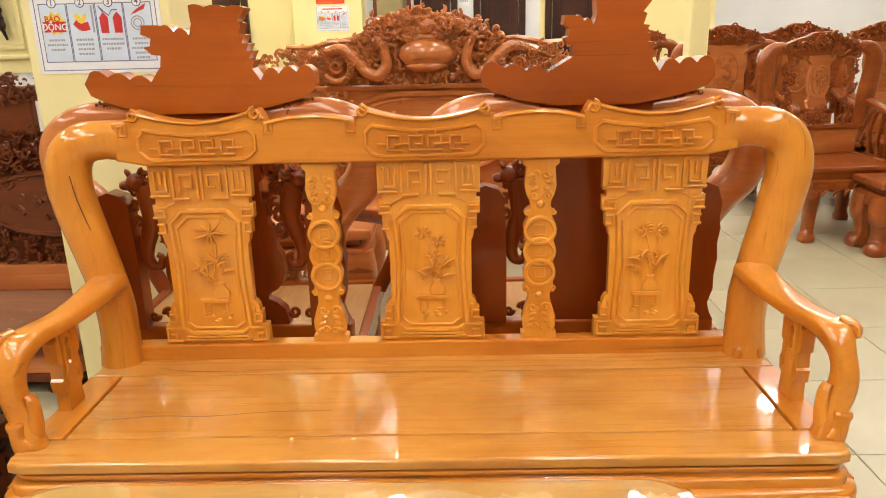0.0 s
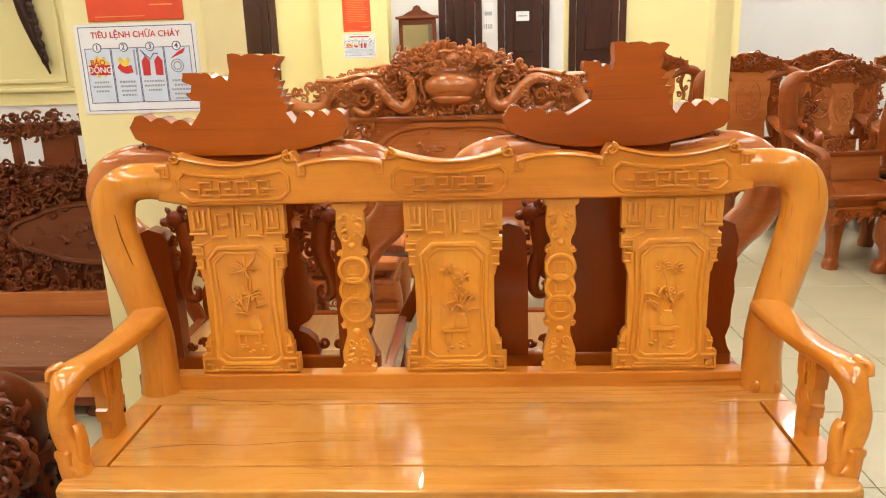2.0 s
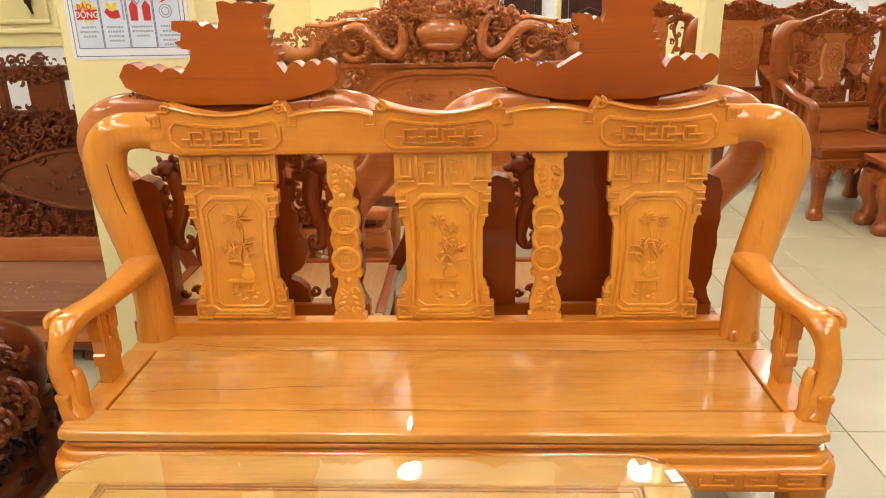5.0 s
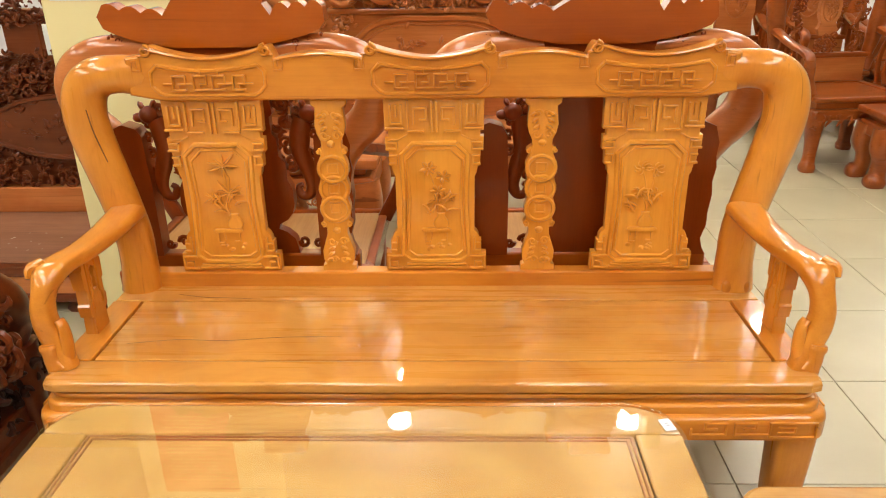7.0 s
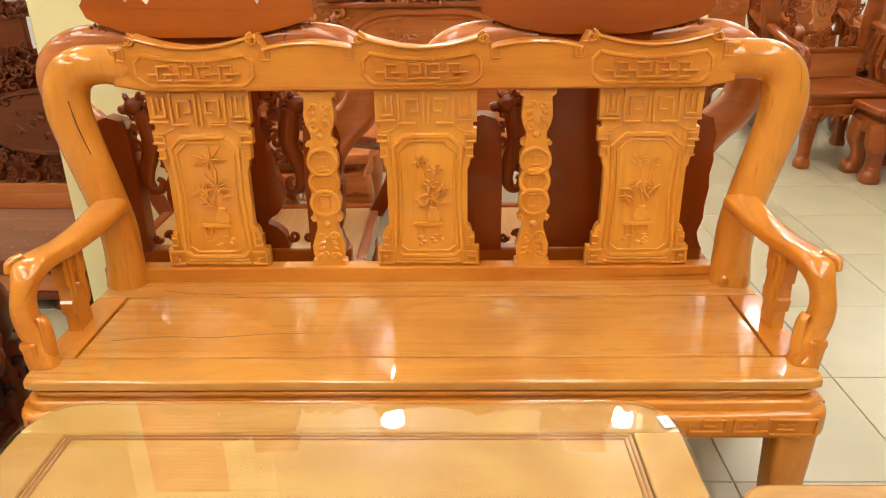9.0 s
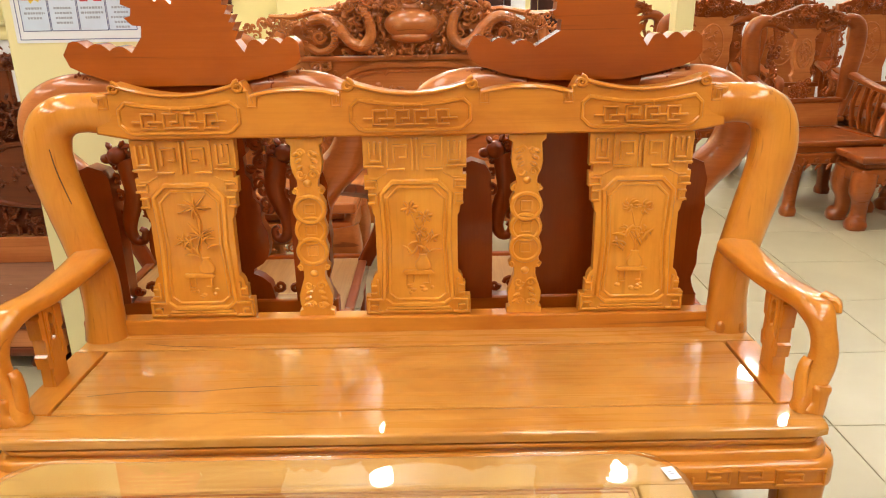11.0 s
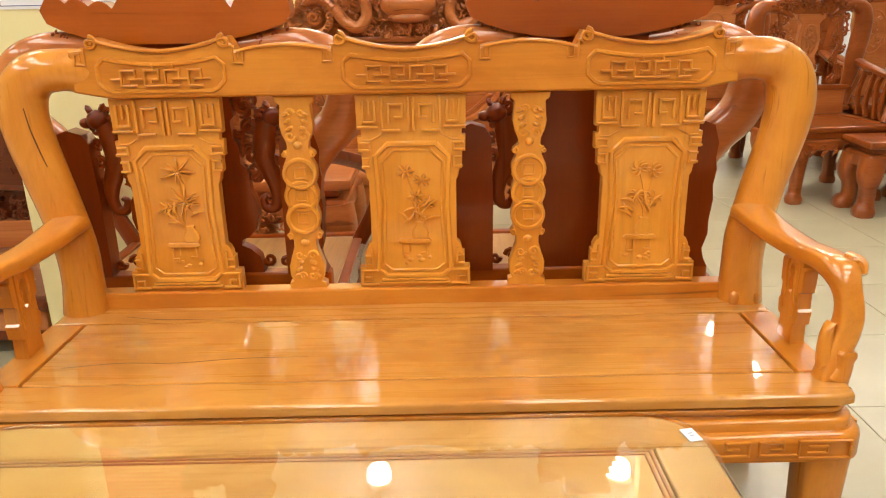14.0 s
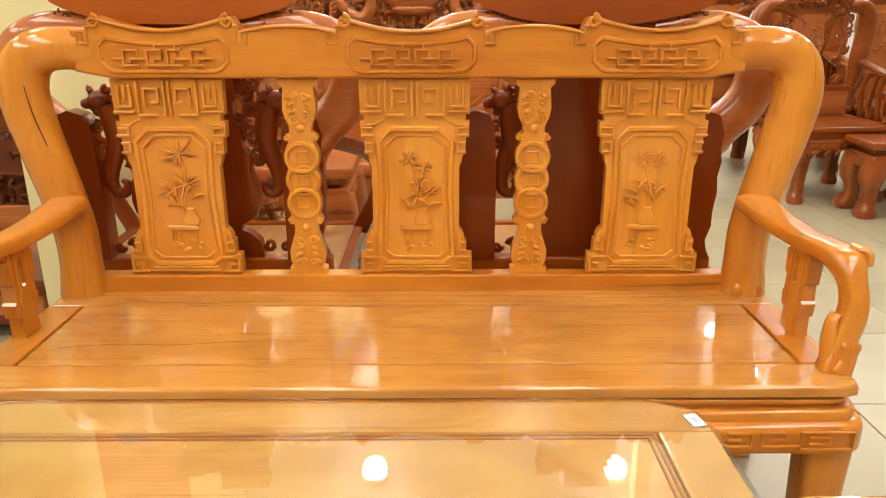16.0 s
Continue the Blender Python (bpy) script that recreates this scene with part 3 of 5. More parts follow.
        for s in (-1, 1):
            X = lambda u: cx + s * u
            L = []
            L += [(X(0.112), 0.905, X(0.112), 0.952), (X(0.084), 0.905, X(0.112), 0.905), (X(0.084), 0.905, X(0.084), 0.952), (X(0.098), 0.925, X(0.098), 0.952), (X(0.068), 0.893, X(0.068), 0.962), (X(0.052), 0.905, X(0.052), 0.945), (X(0.020), 0.945, X(0.052), 0.945),
                  (X(0.020), 0.915, X(0.020), 0.945), (X(0.020), 0.915, X(0.036), 0.915), (X(0.006), 0.885, X(0.006), 0.96), (X(0.028), 0.885, X(0.066), 0.885), (X(0.080), 0.893, X(0.124), 0.893),
                  (X(0.098), 0.855, X(0.120), 0.855), (X(0.098), 0.842, X(0.098), 0.855), (X(0.098), 0.838, X(0.124), 0.838),
                  (X(0.100), 0.82, X(0.116), 0.82), (X(0.100), 0.800, X(0.100), 0.82), (X(0.100), 0.798, X(0.117), 0.798),
                  (X(0.105), 0.59, X(0.105), 0.552), (X(0.105), 0.552, X(0.121), 0.552), (X(0.105), 0.573, X(0.119), 0.573),
                  (X(0.095), 0.535, X(0.131), 0.535), (X(0.131), 0.500, X(0.131), 0.535), (X(0.095), 0.500, X(0.131), 0.500), (X(0.108), 0.518, X(0.122), 0.518), (X(0.108), 0.508, X(0.108), 0.518), (X(0.0), 0.503, X(0.085), 0.503), (X(0.0), 0.511, X(0.08), 0.511)]
            bars(bm, L, pf, 0.0062, 0.0090)
            sweep(bm, [(X(0.115), pf, 0.862, 0.002, 0.003), (X(0.095), pf, 0.862, 0.002, 0.003), (X(0.070), pf, 0.875, 0.002, 0.003)], 6, 1)
        put("key_fret", bm, CARVE_Z, panel)
        # low relief: two sprays above a pot that stands on a small table
        rnd = random.Random(40 + j)
        bm = bmesh.new()
        fx = cx + (0.006, 0.004, -0.004)[j]
        def spray(x, z, kind, r):
            n = (9, 6, 8)[kind]
            for p in range(n):
                a = 2 * math.pi * (p + 0.4 * rnd.random()) / n
                if kind == 0:
                    leaf_curl(bm, x, pf, z, r * rnd.uniform(0.45, 0.65), a, rnd.uniform(-0.15, 0.15), 0.15, 0.35)
                elif kind == 1:
                    blob(bm, (x + 0.5 * r * math.cos(a), pf - 0.001, z + 0.42 * r * math.sin(a)), (r * 0.36, 0.006, r * 0.20), 1, -a)
                else:
                    leaf_curl(bm, x + 0.25 * r * math.cos(a), pf, z + 0.2 * r * math.sin(a), r * 0.42, a, rnd.choice((-0.5, 0.5)), 0.2, 0.4)
            blob(bm, (x, pf - 0.002, z), (r * 0.16, 0.006, r * 0.15), 1)
        tops = (((0.004, 0.795, 0.036), (0.012, 0.722, 0.038), (-0.030, 0.708, 0.024)), ((-0.020, 0.785, 0.028), (0.016, 0.762, 0.026), (0.004, 0.722, 0.026), (0.030, 0.704, 0.022)), ((-0.012, 0.782, 0.026), (0.020, 0.778, 0.026), (-0.014, 0.715, 0.026), (0.018, 0.708, 0.028)))[j]
        for dx, z, r in tops:
            spray(fx + dx, z, j, r)
            sweep(bm, [(fx + 0.004, pf, 0.655, 0.0022, 0.004), (fx + dx * 0.3 + 0.006, pf, (0.655 + z) / 2, 0.0020, 0.004), (fx + dx, pf, z, 0.0016, 0.003)], 5, 4)
        for k in range(8):
            leaf_curl(bm, fx + rnd.uniform(-0.032, 0.034), pf, rnd.uniform(0.655, 0.70), 0.020, rnd.uniform(0.4, 2.7), rnd.choice((-0.3, 0.3)), 0.2, 0.4)
        pot = [(0.010, 0.662), (0.008, 0.655), (0.012, 0.648), (0.018, 0.638), (0.019, 0.628), (0.014, 0.618)]
        px = fx + (0.018, 0.010, 0.004)[j]
        prism(bm, [(px + a, b) for a, b in mirror_pts(pot)], pf - 0.008, pf + 0.001, 0.0035, seg=3)
        prism(bm, [(fx - 0.040, 0.612), (fx - 0.036, 0.618), (fx + 0.030, 0.618), (fx + 0.036, 0.612), (fx + 0.030, 0.606), (fx - 0.034, 0.606)], pf - 0.008, pf + 0.001, 0.002)
        bars(bm, [(fx - 0.030, 0.576, fx - 0.030, 0.606), (fx - 0.014, 0.586, fx - 0.014, 0.606), (fx - 0.030, 0.576, fx - 0.018, 0.576), (fx + 0.024, 0.580, fx + 0.024, 0.606), (fx + 0.012, 0.580, fx + 0.024, 0.580)], pf, 0.004, 0.005)
        for k in range(6):
            blob(bm, (fx + rnd.uniform(-0.032, 0.040), pf, rnd.uniform(0.552, 0.572)), (rnd.uniform(0.005, 0.010), 0.005, rnd.uniform(0.004, 0.007)), 1)
        for v in bm.verts:
            v.co.x = fx + (v.co.x - fx) * 1.08
        put("flower_carving", bm, CARVE_Z, panel)

    # turned-out splats with three linked coins
    half = [(0.047, 0.968), (0.046, 0.955), (0.036, 0.947), (0.038, 0.92), (0.040, 0.90), (0.036, 0.88), (0.027, 0.86), (0.026, 0.845), (0.038, 0.836), (0.040, 0.828), (0.030, 0.822), (0.040, 0.80)]
    for k in range(3):
        zc = 0.785 - 0.056 * k
        half += [(0.041, zc + 0.008), (0.041, zc - 0.012), (0.035, zc - 0.027)]
    half += [(0.036, 0.640), (0.043, 0.630), (0.040, 0.622), (0.028, 0.618), (0.028, 0.60), (0.036, 0.575), (0.044, 0.55), (0.043, 0.525), (0.036, 0.510), (0.046, 0.506), (0.047, 0.4905)]
    for cx in (-0.263, 0.285):
        sf = 0.484
        splat = put("back_splat", prism(bmesh.new(), [(cx + a, b) for a, b in mirror_pts(half)], sf, 0.512, 0.003), CARVE_Z, d, "narrow splat carved with three linked coins")
        for k in range(3):
            zc = 0.785 - 0.056 * k
            bm = bmesh.new()
            cord(bm, [(cx + 0.0365 * math.cos(2 * math.pi * q / 24), zc + 0.034 * math.sin(2 * math.pi * q / 24)) for q in range(24)], sf - 0.002 * (1 - k % 2), 0.0058, True)
            bars(bm, [(cx - 0.013, zc - 0.012, cx + 0.013, zc - 0.012), (cx - 0.013, zc + 0.013, cx + 0.013, zc + 0.013), (cx - 0.013, zc - 0.012, cx - 0.013, zc + 0.013), (cx + 0.013, zc - 0.012, cx + 0.013, zc + 0.013)], sf, 0.004, 0.003)
            put("coin", bm, CARVE_Z, splat)
        bm = bmesh.new()
        for zc, up in ((0.905, 1), (0.548, -1)):
            for s in (-1, 1):
                for q in range(3):
                    blob(bm, (cx + s * (0.024 - 0.004 * q), sf, zc + up * (0.022 - 0.017 * q)), (0.012, 0.009, 0.0065), 1, s * 0.5)
                scroll(bm, cx + s * 0.016, zc - up * 0.030, sf, 0.013, 1.2, 0.0045, s, 0)
                scroll(bm, cx + s * 0.013, zc + up * 0.024, sf, 0.010, 1.2, 0.0045, -s, 0)
        for zc in (0.853, 0.612):
            blob(bm, (cx, sf, zc), (0.011, 0.008, 0.010), 2)
        for s in (-1, 1):
            scroll(bm, cx + s * 0.035, 0.832, sf, 0.008, 1.2, 0.003, s, 1.57)
            scroll(bm, cx + s * 0.037, 0.630, sf, 0.008, 1.2, 0.003, -s, -1.57)
        put("scroll_carving", bm, CARVE_Z, splat)

    # arms
    for s in (-1, 1):
        rows = [(s * 0.812, 0.452, 0.682, 0.046, 0.020), (s * 0.814, 0.40, 0.678, 0.044, 0.019), (s * 0.822, 0.32, 0.668, 0.038, 0.019), (s * 0.838, 0.23, 0.660, 0.034, 0.019), (s * 0.851, 0.165, 0.661, 0.034, 0.020),
                (s * 0.858, 0.115, 0.654, 0.034, 0.023), (s * 0.865, 0.090, 0.618, 0.024, 0.023), (s * 0.870, 0.080, 0.575, 0.0245, 0.024), (s * 0.863, 0.075, 0.535, 0.026, 0.024), (s * 0.846, 0.067, 0.492, 0.023, 0.023), (s * 0.833, 0.058, 0.46, 0.022, 0.023), (s * 0.830, 0.056, 0.446, 0.024, 0.023)]
        bm = bmesh.new()
        pts = glide([Vector(r) for r in rows], 6)
        rings = []
        n = 18
        for i, r in enumerate(pts):
            p = Vector(r[:3])
            t = (Vector(pts[min(i + 1, len(pts) - 1)][:3]) - Vector(pts[max(i - 1, 0)][:3])).normalized()
            side = Vector((1, 0, 0)) - t * t.x
            side.normalize()
            up = side.cross(t)
            ring = []
            for k in range(n):
                a = 2 * math.pi * k / n
                c, q = math.cos(a), math.sin(a)
                c, q = math.copysign(abs(c) ** 0.55, c), math.copysign(abs(q) ** 0.55, q)
                ring.append(bm.verts.new(p + side * (r[3] * c) + up * (r[4] * q)))
            rings.append(ring)
        for a, b in zip(rings, rings[1:]):
            for k in range(n):
                bm.faces.new((a[k], a[(k + 1) % n], b[(k + 1) % n], b[k]))
        bm.faces.new(rings[0])
        bm.faces.new(rings[-1])
        arm = put("arm", bm, AMBER_Y, sharp=70)
        bm = bmesh.new()
        sweep(bm, [(s * 0.880, 0.135, 0.676, 0.012, 0.022), (s * 0.895, 0.115, 0.668, 0.013, 0.020), (s * 0.896, 0.10, 0.648, 0.008, 0.012)], 10, 4)
        put("arm_tip", bm, AMBER_Y, arm)
        bm = bmesh.new()
        sweep(bm, [(s * 0.836, 0.075, 0.560, 0.007, 0.014), (s * 0.828, 0.072, 0.542, 0.011, 0.016), (s * 0.825, 0.066, 0.50, 0.014, 0.018), (s * 0.830, 0.056, 0.453, 0.018, 0.022)], 12, 5)
        sweep(bm, [(s * 0.860, 0.054, 0.508, 0.019, 0.017), (s * 0.859, 0.053, 0.500, 0.021, 0.019), (s * 0.857, 0.052, 0.490, 0.018, 0.019), (s * 0.854, 0.051, 0.470, 0.019, 0.020), (s * 0.845, 0.050, 0.449, 0.026, 0.021)], 14, 5, (0, 1, 0), 3.2)
        put("arm_scroll", bm, AMBER_Z, arm)
        half = [(0.0, 0.676), (0.054, 0.676), (0.052, 0.655), (0.043, 0.653), (0.043, 0.63), (0.050, 0.625), (0.047, 0.575), (0.038, 0.57), (0.040, 0.535), (0.046, 0.53), (0.042, 0.50), (0.030, 0.495), (0.033, 0.449), (0.0, 0.449),
                (0.0, 0.556), (0.008, 0.562), (0.009, 0.585), (0.005, 0.594), (0.010, 0.605), (0.010, 0.616), (0.0, 0.626)]
        a, b = sorted((s * 0.826, s * 0.856))
        bm = bmesh.new()
        for q, e in ((-1, 0.0), (1, 0.0004)):
            pts = [(0.235 + q * u - e * 2, z) for u, z in half]
            prism(bm, pts if q > 0 else pts[::-1], a + e, b - e, 0.0015, "x")
        for q in (-1, 1):
            for x in (a, b):
                sweep(bm, [(x, 0.235 + q * 0.016, 0.632, 0.003, 0.003), (x, 0.235 + q * 0.020, 0.600, 0.003, 0.003), (x, 0.235 + q * 0.017, 0.555, 0.003, 0.003), (x, 0.235 + q * 0.026, 0.540, 0.003, 0.003), (x, 0.235 + q * 0.022, 0.515, 0.003, 0.003)], 6, 3)
        board = put("arm_splat", bm, AMBER_Z, arm)
    return d


bench()


# ---- coffee table ----
def coffee_table():
    cx, hw, y0, y1, zt = -0.105, 0.557, -0.90, -0.243, 0.555
    d = thing("coffee_table", cx, (y0 + y1) / 2, 0, label="glossy amber wooden coffee table with rounded corners", category="table")
    hy = (y1 - y0) / 2

    def outline(gx, gy, r):
        pts = []
        for qx, qy, a0 in ((hw - gx - r, -hy + gy + r, -90), (hw - gx - r, hy - gy - r, 0), (-hw + gx + r, hy - gy - r, 90), (-hw + gx + r, -hy + gy + r, 180)):
            for k in range(7):
                t = radians(a0 + 15 * k)
                pts.append((qx + r * math.cos(t), qy + r * math.sin(t)))
        return pts
    ix, iy = 0.080, 0.085
    for y, n in ((1, "rear"), (-1, "front")):
        bm = bmesh.new()
        r = 0.085
        pts = []
        for k in range(7):
            t = radians(15 * k)
            pts.append((hw - r + r * math.cos(t), y * (hy - r + r * math.sin(t))))
        pts += [(-a, b) for a, b in reversed(pts)]
        pts += [(-hw + ix, y * (hy - iy)), (hw - ix, y * (hy - iy))]
        pts = [(hw, y * (hy - iy))] + pts[:-2] + [(-hw, y * (hy - iy))] + pts[-2:]
        prism(bm, pts, zt, zt - 0.034, 0.006, "z")
        part("top_frame", bm, TOP_X, d)
    for s in (-1, 1):
        a, b = sorted((s * hw, s * (hw - ix)))
        part("top_frame", box(bmesh.new(), a, b, -hy + iy + 0.0005, hy - iy - 0.0005, zt - 0.034, zt, 0.004), TOP_X, d)
    part("top_panel", box(bmesh.new(), -hw + ix + 0.003, hw - ix - 0.003, -hy + iy + 0.003, hy - iy - 0.003, zt - 0.028, zt - 0.0015, 0.003), TOP_X, d)
    bm = bmesh.new()
    for g in (0.009, 0.017):
        a, b = hw - ix - g, hy - iy - g
        for x0, yy0, x1, yy1 in ((-a, b, a, b), (-a, -b, a, -b), (a, -b, a, b), (-a, -b, -a, b)):
            sweep(bm, [(x0, yy0, zt - 0.0015, 0.0024, 0.0020), (x1, yy1, zt - 0.0015, 0.0024, 0.0020)], 8, 1, (0, 0, 1))
    part("inlay_moulding", bm, INLAY, d, "thin dark inlaid moulding")
    part("glass_sheet", prism(bmesh.new(), outline(-0.004, -0.004, 0.09), zt + 0.004, zt + 0.001, 0.001, "z"), GLASS, d, "clear glass sheet").visible_shadow = False
    part("apron", prism(bmesh.new(), outline(0.035, 0.035, 0.07), zt - 0.034, zt - 0.12, 0.01, "z"), AMBER_X, d)
    for sx in (-1, 1):
        for sy in (-1, 1):
            x, y = sx * (hw - 0.09), sy * (hy - 0.09)
            part("leg", sweep(bmesh.new(), [(x, y, 0.44, 0.045, 0.045), (x, y, 0.25, 0.04, 0.04), (x, y, 0.08, 0.042, 0.042), (x, y, 0.001, 0.048, 0.048)], 16, 4, (0, 1, 0), 4.0), AMBER_Z, d)
    return d


def glass_mat():
    m, nt, b = shader("clear_glass")
    b.inputs["Base Color"].default_value = (0.97, 1.0, 0.98, 1)
    b.inputs["Roughness"].default_value = 0.0
    b.inputs["Transmission Weight"].default_value = 1.0
    b.inputs["IOR"].default_value = 1.45
    return m


GLASS = glass_mat()
coffee_table()

tag = thing("price_tag", 0.432, -0.306, 0.5595, 12, label="small white price tag lying on the table", category="tag")
part("card", box(bmesh.new(), -0.010, 0.010, -0.016, 0.016, 0, 0.001), PAPER, tag)
bm = bmesh.new()
for z in (-0.004, 0.002):
    box(bm, -0.004, 0.004, z, z + 0.0025, 0.0012, 0.0016)
part("print", bm, INK_GREY, tag, "grey unreadable print")

stool = thing("square_stool", 0.79, -0.57, 0, label="amber wooden stool with a rounded square seat", category="stool")
pts = []
for qx, qy, a0 in ((1, -1, -90), (1, 1, 0), (-1, 1, 90), (-1, -1, 180)):
    for k in range(6):
        t = radians(a0 + 18 * k)
        pts.append((qx * 0.18 + 0.06 * math.cos(t), qy * 0.18 + 0.06 * math.sin(t)))
part("seat", prism(bmesh.new(), pts, 0.45, 0.415, 0.008, "z"), TOP_X, stool)
part("apron", prism(bmesh.new(), [(a * 0.93, b * 0.93) for a, b in pts], 0.415, 0.34, 0.008, "z"), AMBER_X, stool)
for sx in (-1, 1):
    for sy in (-1, 1):
        part("leg", sweep(bmesh.new(), [(sx * 0.17, sy * 0.17, 0.36, 0.032, 0.032), (sx * 0.17, sy * 0.17, 0.15, 0.027, 0.027), (sx * 0.175, sy * 0.175, 0.001, 0.034, 0.034)], 12, 4, (0, 1, 0), 4.0), AMBER_Z, stool)


# ---- armchairs that stand back to back with the bench ----
def armchair(name="carved_armchair", x=0, y=0, turn=0, label="", notch=1.0, seed=5):
    d = thing(name, x, y, 0, turn, label=label, category="armchair", group="armchairs behind the bench")
    # the chair faces -y
    part("seat", box(bmesh.new(), -0.35, 0.35, -0.27, 0.19, 0.40, 0.428, 0.006), TAN_X, d, "tan polished seat board")
    bm = bmesh.new()
    for a, b, c, e in ((-0.38, 0.38, -0.30, -0.27), (-0.38, 0.38, 0.19, 0.25), (-0.38, -0.35, -0.27, 0.19), (0.35, 0.38, -0.27, 0.19)):
        box(bm, a, b, c, e, 0.375, 0.436, 0.006)
    part("seat_frame", bm, RED_X, d)
    part("apron", box(bmesh.new(), -0.365, 0.365, -0.285, 0.235, 0.30, 0.375, 0.008), RED_X, d)
    for sx in (-1, 1):
        for sy in (-0.24, 0.19):
            part("leg", sweep(bmesh.new(), [(sx * 0.33, sy, 0.33, 0.04, 0.04), (sx * 0.33, sy, 0.18, 0.034, 0.034), (sx * 0.335, sy, 0.05, 0.036, 0.036), (sx * 0.34, sy, 0.001, 0.045, 0.045)], 14, 4, (0, 1, 0), 4.0), RED_SHADED_Z, d)
    # solid backrest, scalloped along its edges, between two broad rear boards
    half = [(0.150, 1.10), (0.132, 1.02), (0.120, 0.95), (0.126, 0.905), (0.116, 0.895), (0.118, 0.85), (0.130, 0.835), (0.132, 0.785), (0.150, 0.765), (0.150, 0.715), (0.162, 0.69), (0.165, 0.645), (0.158, 0.615), (0.142, 0.595), (0.116, 0.580), (0.113, 0.566), (0.136, 0.556), (0.158, 0.535), (0.166, 0.50), (0.170, 0.475)]
    part("backrest", prism(bmesh.new(), mirror_pts(half), 0.195, 0.235, 0.004), RED_SHADED_Z, d, "smooth solid back board")
    part("cross_rail", box(bmesh.new(), -0.345, 0.345, 0.198, 0.242, 0.436, 0.490, 0.006), RED_X, d)
    for s in (-1, 1):
        pts = [(s * 0.232, 0.489), (s * 0.232, 0.70), (s * 0.238, 0.845), (s * 0.252, 0.868), (s * 0.288, 0.880), (s * 0.324, 0.866), (s * 0.338, 0.82), (s * 0.334, 0.785), (s * 0.339, 0.75), (s * 0.333, 0.71), (s * 0.337, 0.67), (s * 0.331, 0.62), (s * 0.332, 0.58), (s * 0.320, 0.54), (s * 0.326, 0.515), (s * 0.338, 0.489)]
        part("rear_board", prism(bmesh.new(), pts, 0.19, 0.252, 0.007, seg=3), RED_SHADED_Z, d, "broad rear upright with a wavy edge, coloured darker for shade")
    # crest: stepped cloud outline with deep end grain
    steps = [(-0.285, 1.115), (-0.30, 1.135), (-0.297, 1.165)]
    def waves(x0, z0, x1, z1, n, amp):
        out = []
        for k in range(n):
            for q in range(5):
                t = (k + q / 5) / n
                out.append((x0 + (x1 - x0) * t, z0 + (z1 - z0) * t + amp * math.sin(math.pi * q / 5)))
        return out
    pts = steps + waves(-0.295, 1.172, -0.165, 1.165, 3, 0.015) + [(-0.16, 1.150), (-0.140, 1.180), (-0.150, 1.200), (-0.136, 1.204), (-0.146, 1.222)]
    pts += [(-0.128, 1.222), (-0.138, 1.240), (-0.120, 1.242), (-0.130, 1.262), (-0.114, 1.264), (-0.122, 1.290), (-0.112, 1.294), (-0.134, 1.322)]
    pts += waves(-0.134, 1.326, 0.014, 1.332, 3, 0.006) + [(0.004, 1.312), (0.002, 1.29)]
    pts += waves(0.010, 1.266, 0.085, 1.282, 2, 0.012) + [(0.092, 1.29), (0.128, 1.29), (0.132, 1.268), (0.108, 1.258), (0.112, 1.24), (0.128, 1.236), (0.110, 1.218), (0.088, 1.216), (0.092, 1.19), (0.118, 1.155)]
    pts += waves(0.120, 1.152, 0.285, 1.172, 3, 0.014) + [(0.292, 1.150), (0.28, 1.12), (0.25, 1.105), (0.19, 1.085), (0.10, 1.07), (-0.10, 1.07), (-0.19, 1.085), (-0.25, 1.10)]
    pts = [(0.01 + (a - 0.01) * notch if a > 0.01 and b > 1.185 else a, b) for a, b in pts]
    pts = [(a + 0.008, b + 0.014) for a, b in pts]
    part("crest", prism(bmesh.new(), pts, 0.185, 0.25, 0.003), RED_X, d, "stepped cloud-shaped crest with pale end grain")
    rnd = random.Random(seed)
    for s in (-1, 1):
        bm = bmesh.new()
        foliage_carving(bm, rnd, s * 0.25 - 0.05, s * 0.25 + 0.05, 1.070, 1.115, 0.240, 14, 0.013, None, 0.010)
        # shadow under the crest ends is put into the carving's darker colour
        part("crest_carving", bm, RED_SHADED_Z, d)
        # beast head: skull, snout, ears, brow and curls of mane
        bm = bmesh.new()
        blob(bm, (s * 0.222, 0.215, 0.900), (0.028, 0.024, 0.026), 2)
        blob(bm, (s * 0.252, 0.212, 0.892), (0.017, 0.018, 0.014), 2)
        blob(bm, (s * 0.262, 0.212, 0.897), (0.007, 0.009, 0.006), 1)
        for u, z, t in ((0.206, 0.930, -0.5), (0.240, 0.926, 0.5)):
            blob(bm, (s * u, 0.215, z), (0.009, 0.010, 0.014), 1, s * t)
        for u, z, q in ((0.192, 0.915, 0.014), (0.185, 0.890, 0.015), (0.200, 0.872, 0.014), (0.232, 0.872, 0.012)):
            scroll(bm, s * u, z, 0.215, q, 1.2, 0.007, s, 0.5)
        part("beast_head_carving", bm, RED_SHADED_Z, d, "small carved beast head")
        bm = bmesh.new()
        sweep(bm, [(s * 0.205, 0.215, 0.890, 0.026, 0.016), (s * 0.194, 0.215, 0.845, 0.030, 0.016), (s * 0.190, 0.215, 0.800, 0.028, 0.015), (s * 0.202, 0.215, 0.760, 0.025, 0.014), (s * 0.214, 0.215, 0.725, 0.022, 0.013), (s * 0.217, 0.215, 0.690, 0.018, 0.013), (s * 0.205, 0.215, 0.664, 0.015, 0.012), (s * 0.184, 0.215, 0.664, 0.013, 0.012), (s * 0.178, 0.215, 0.687, 0.010, 0.010), (s * 0.190, 0.215, 0.697, 0.007, 0.008)], 10, 5)
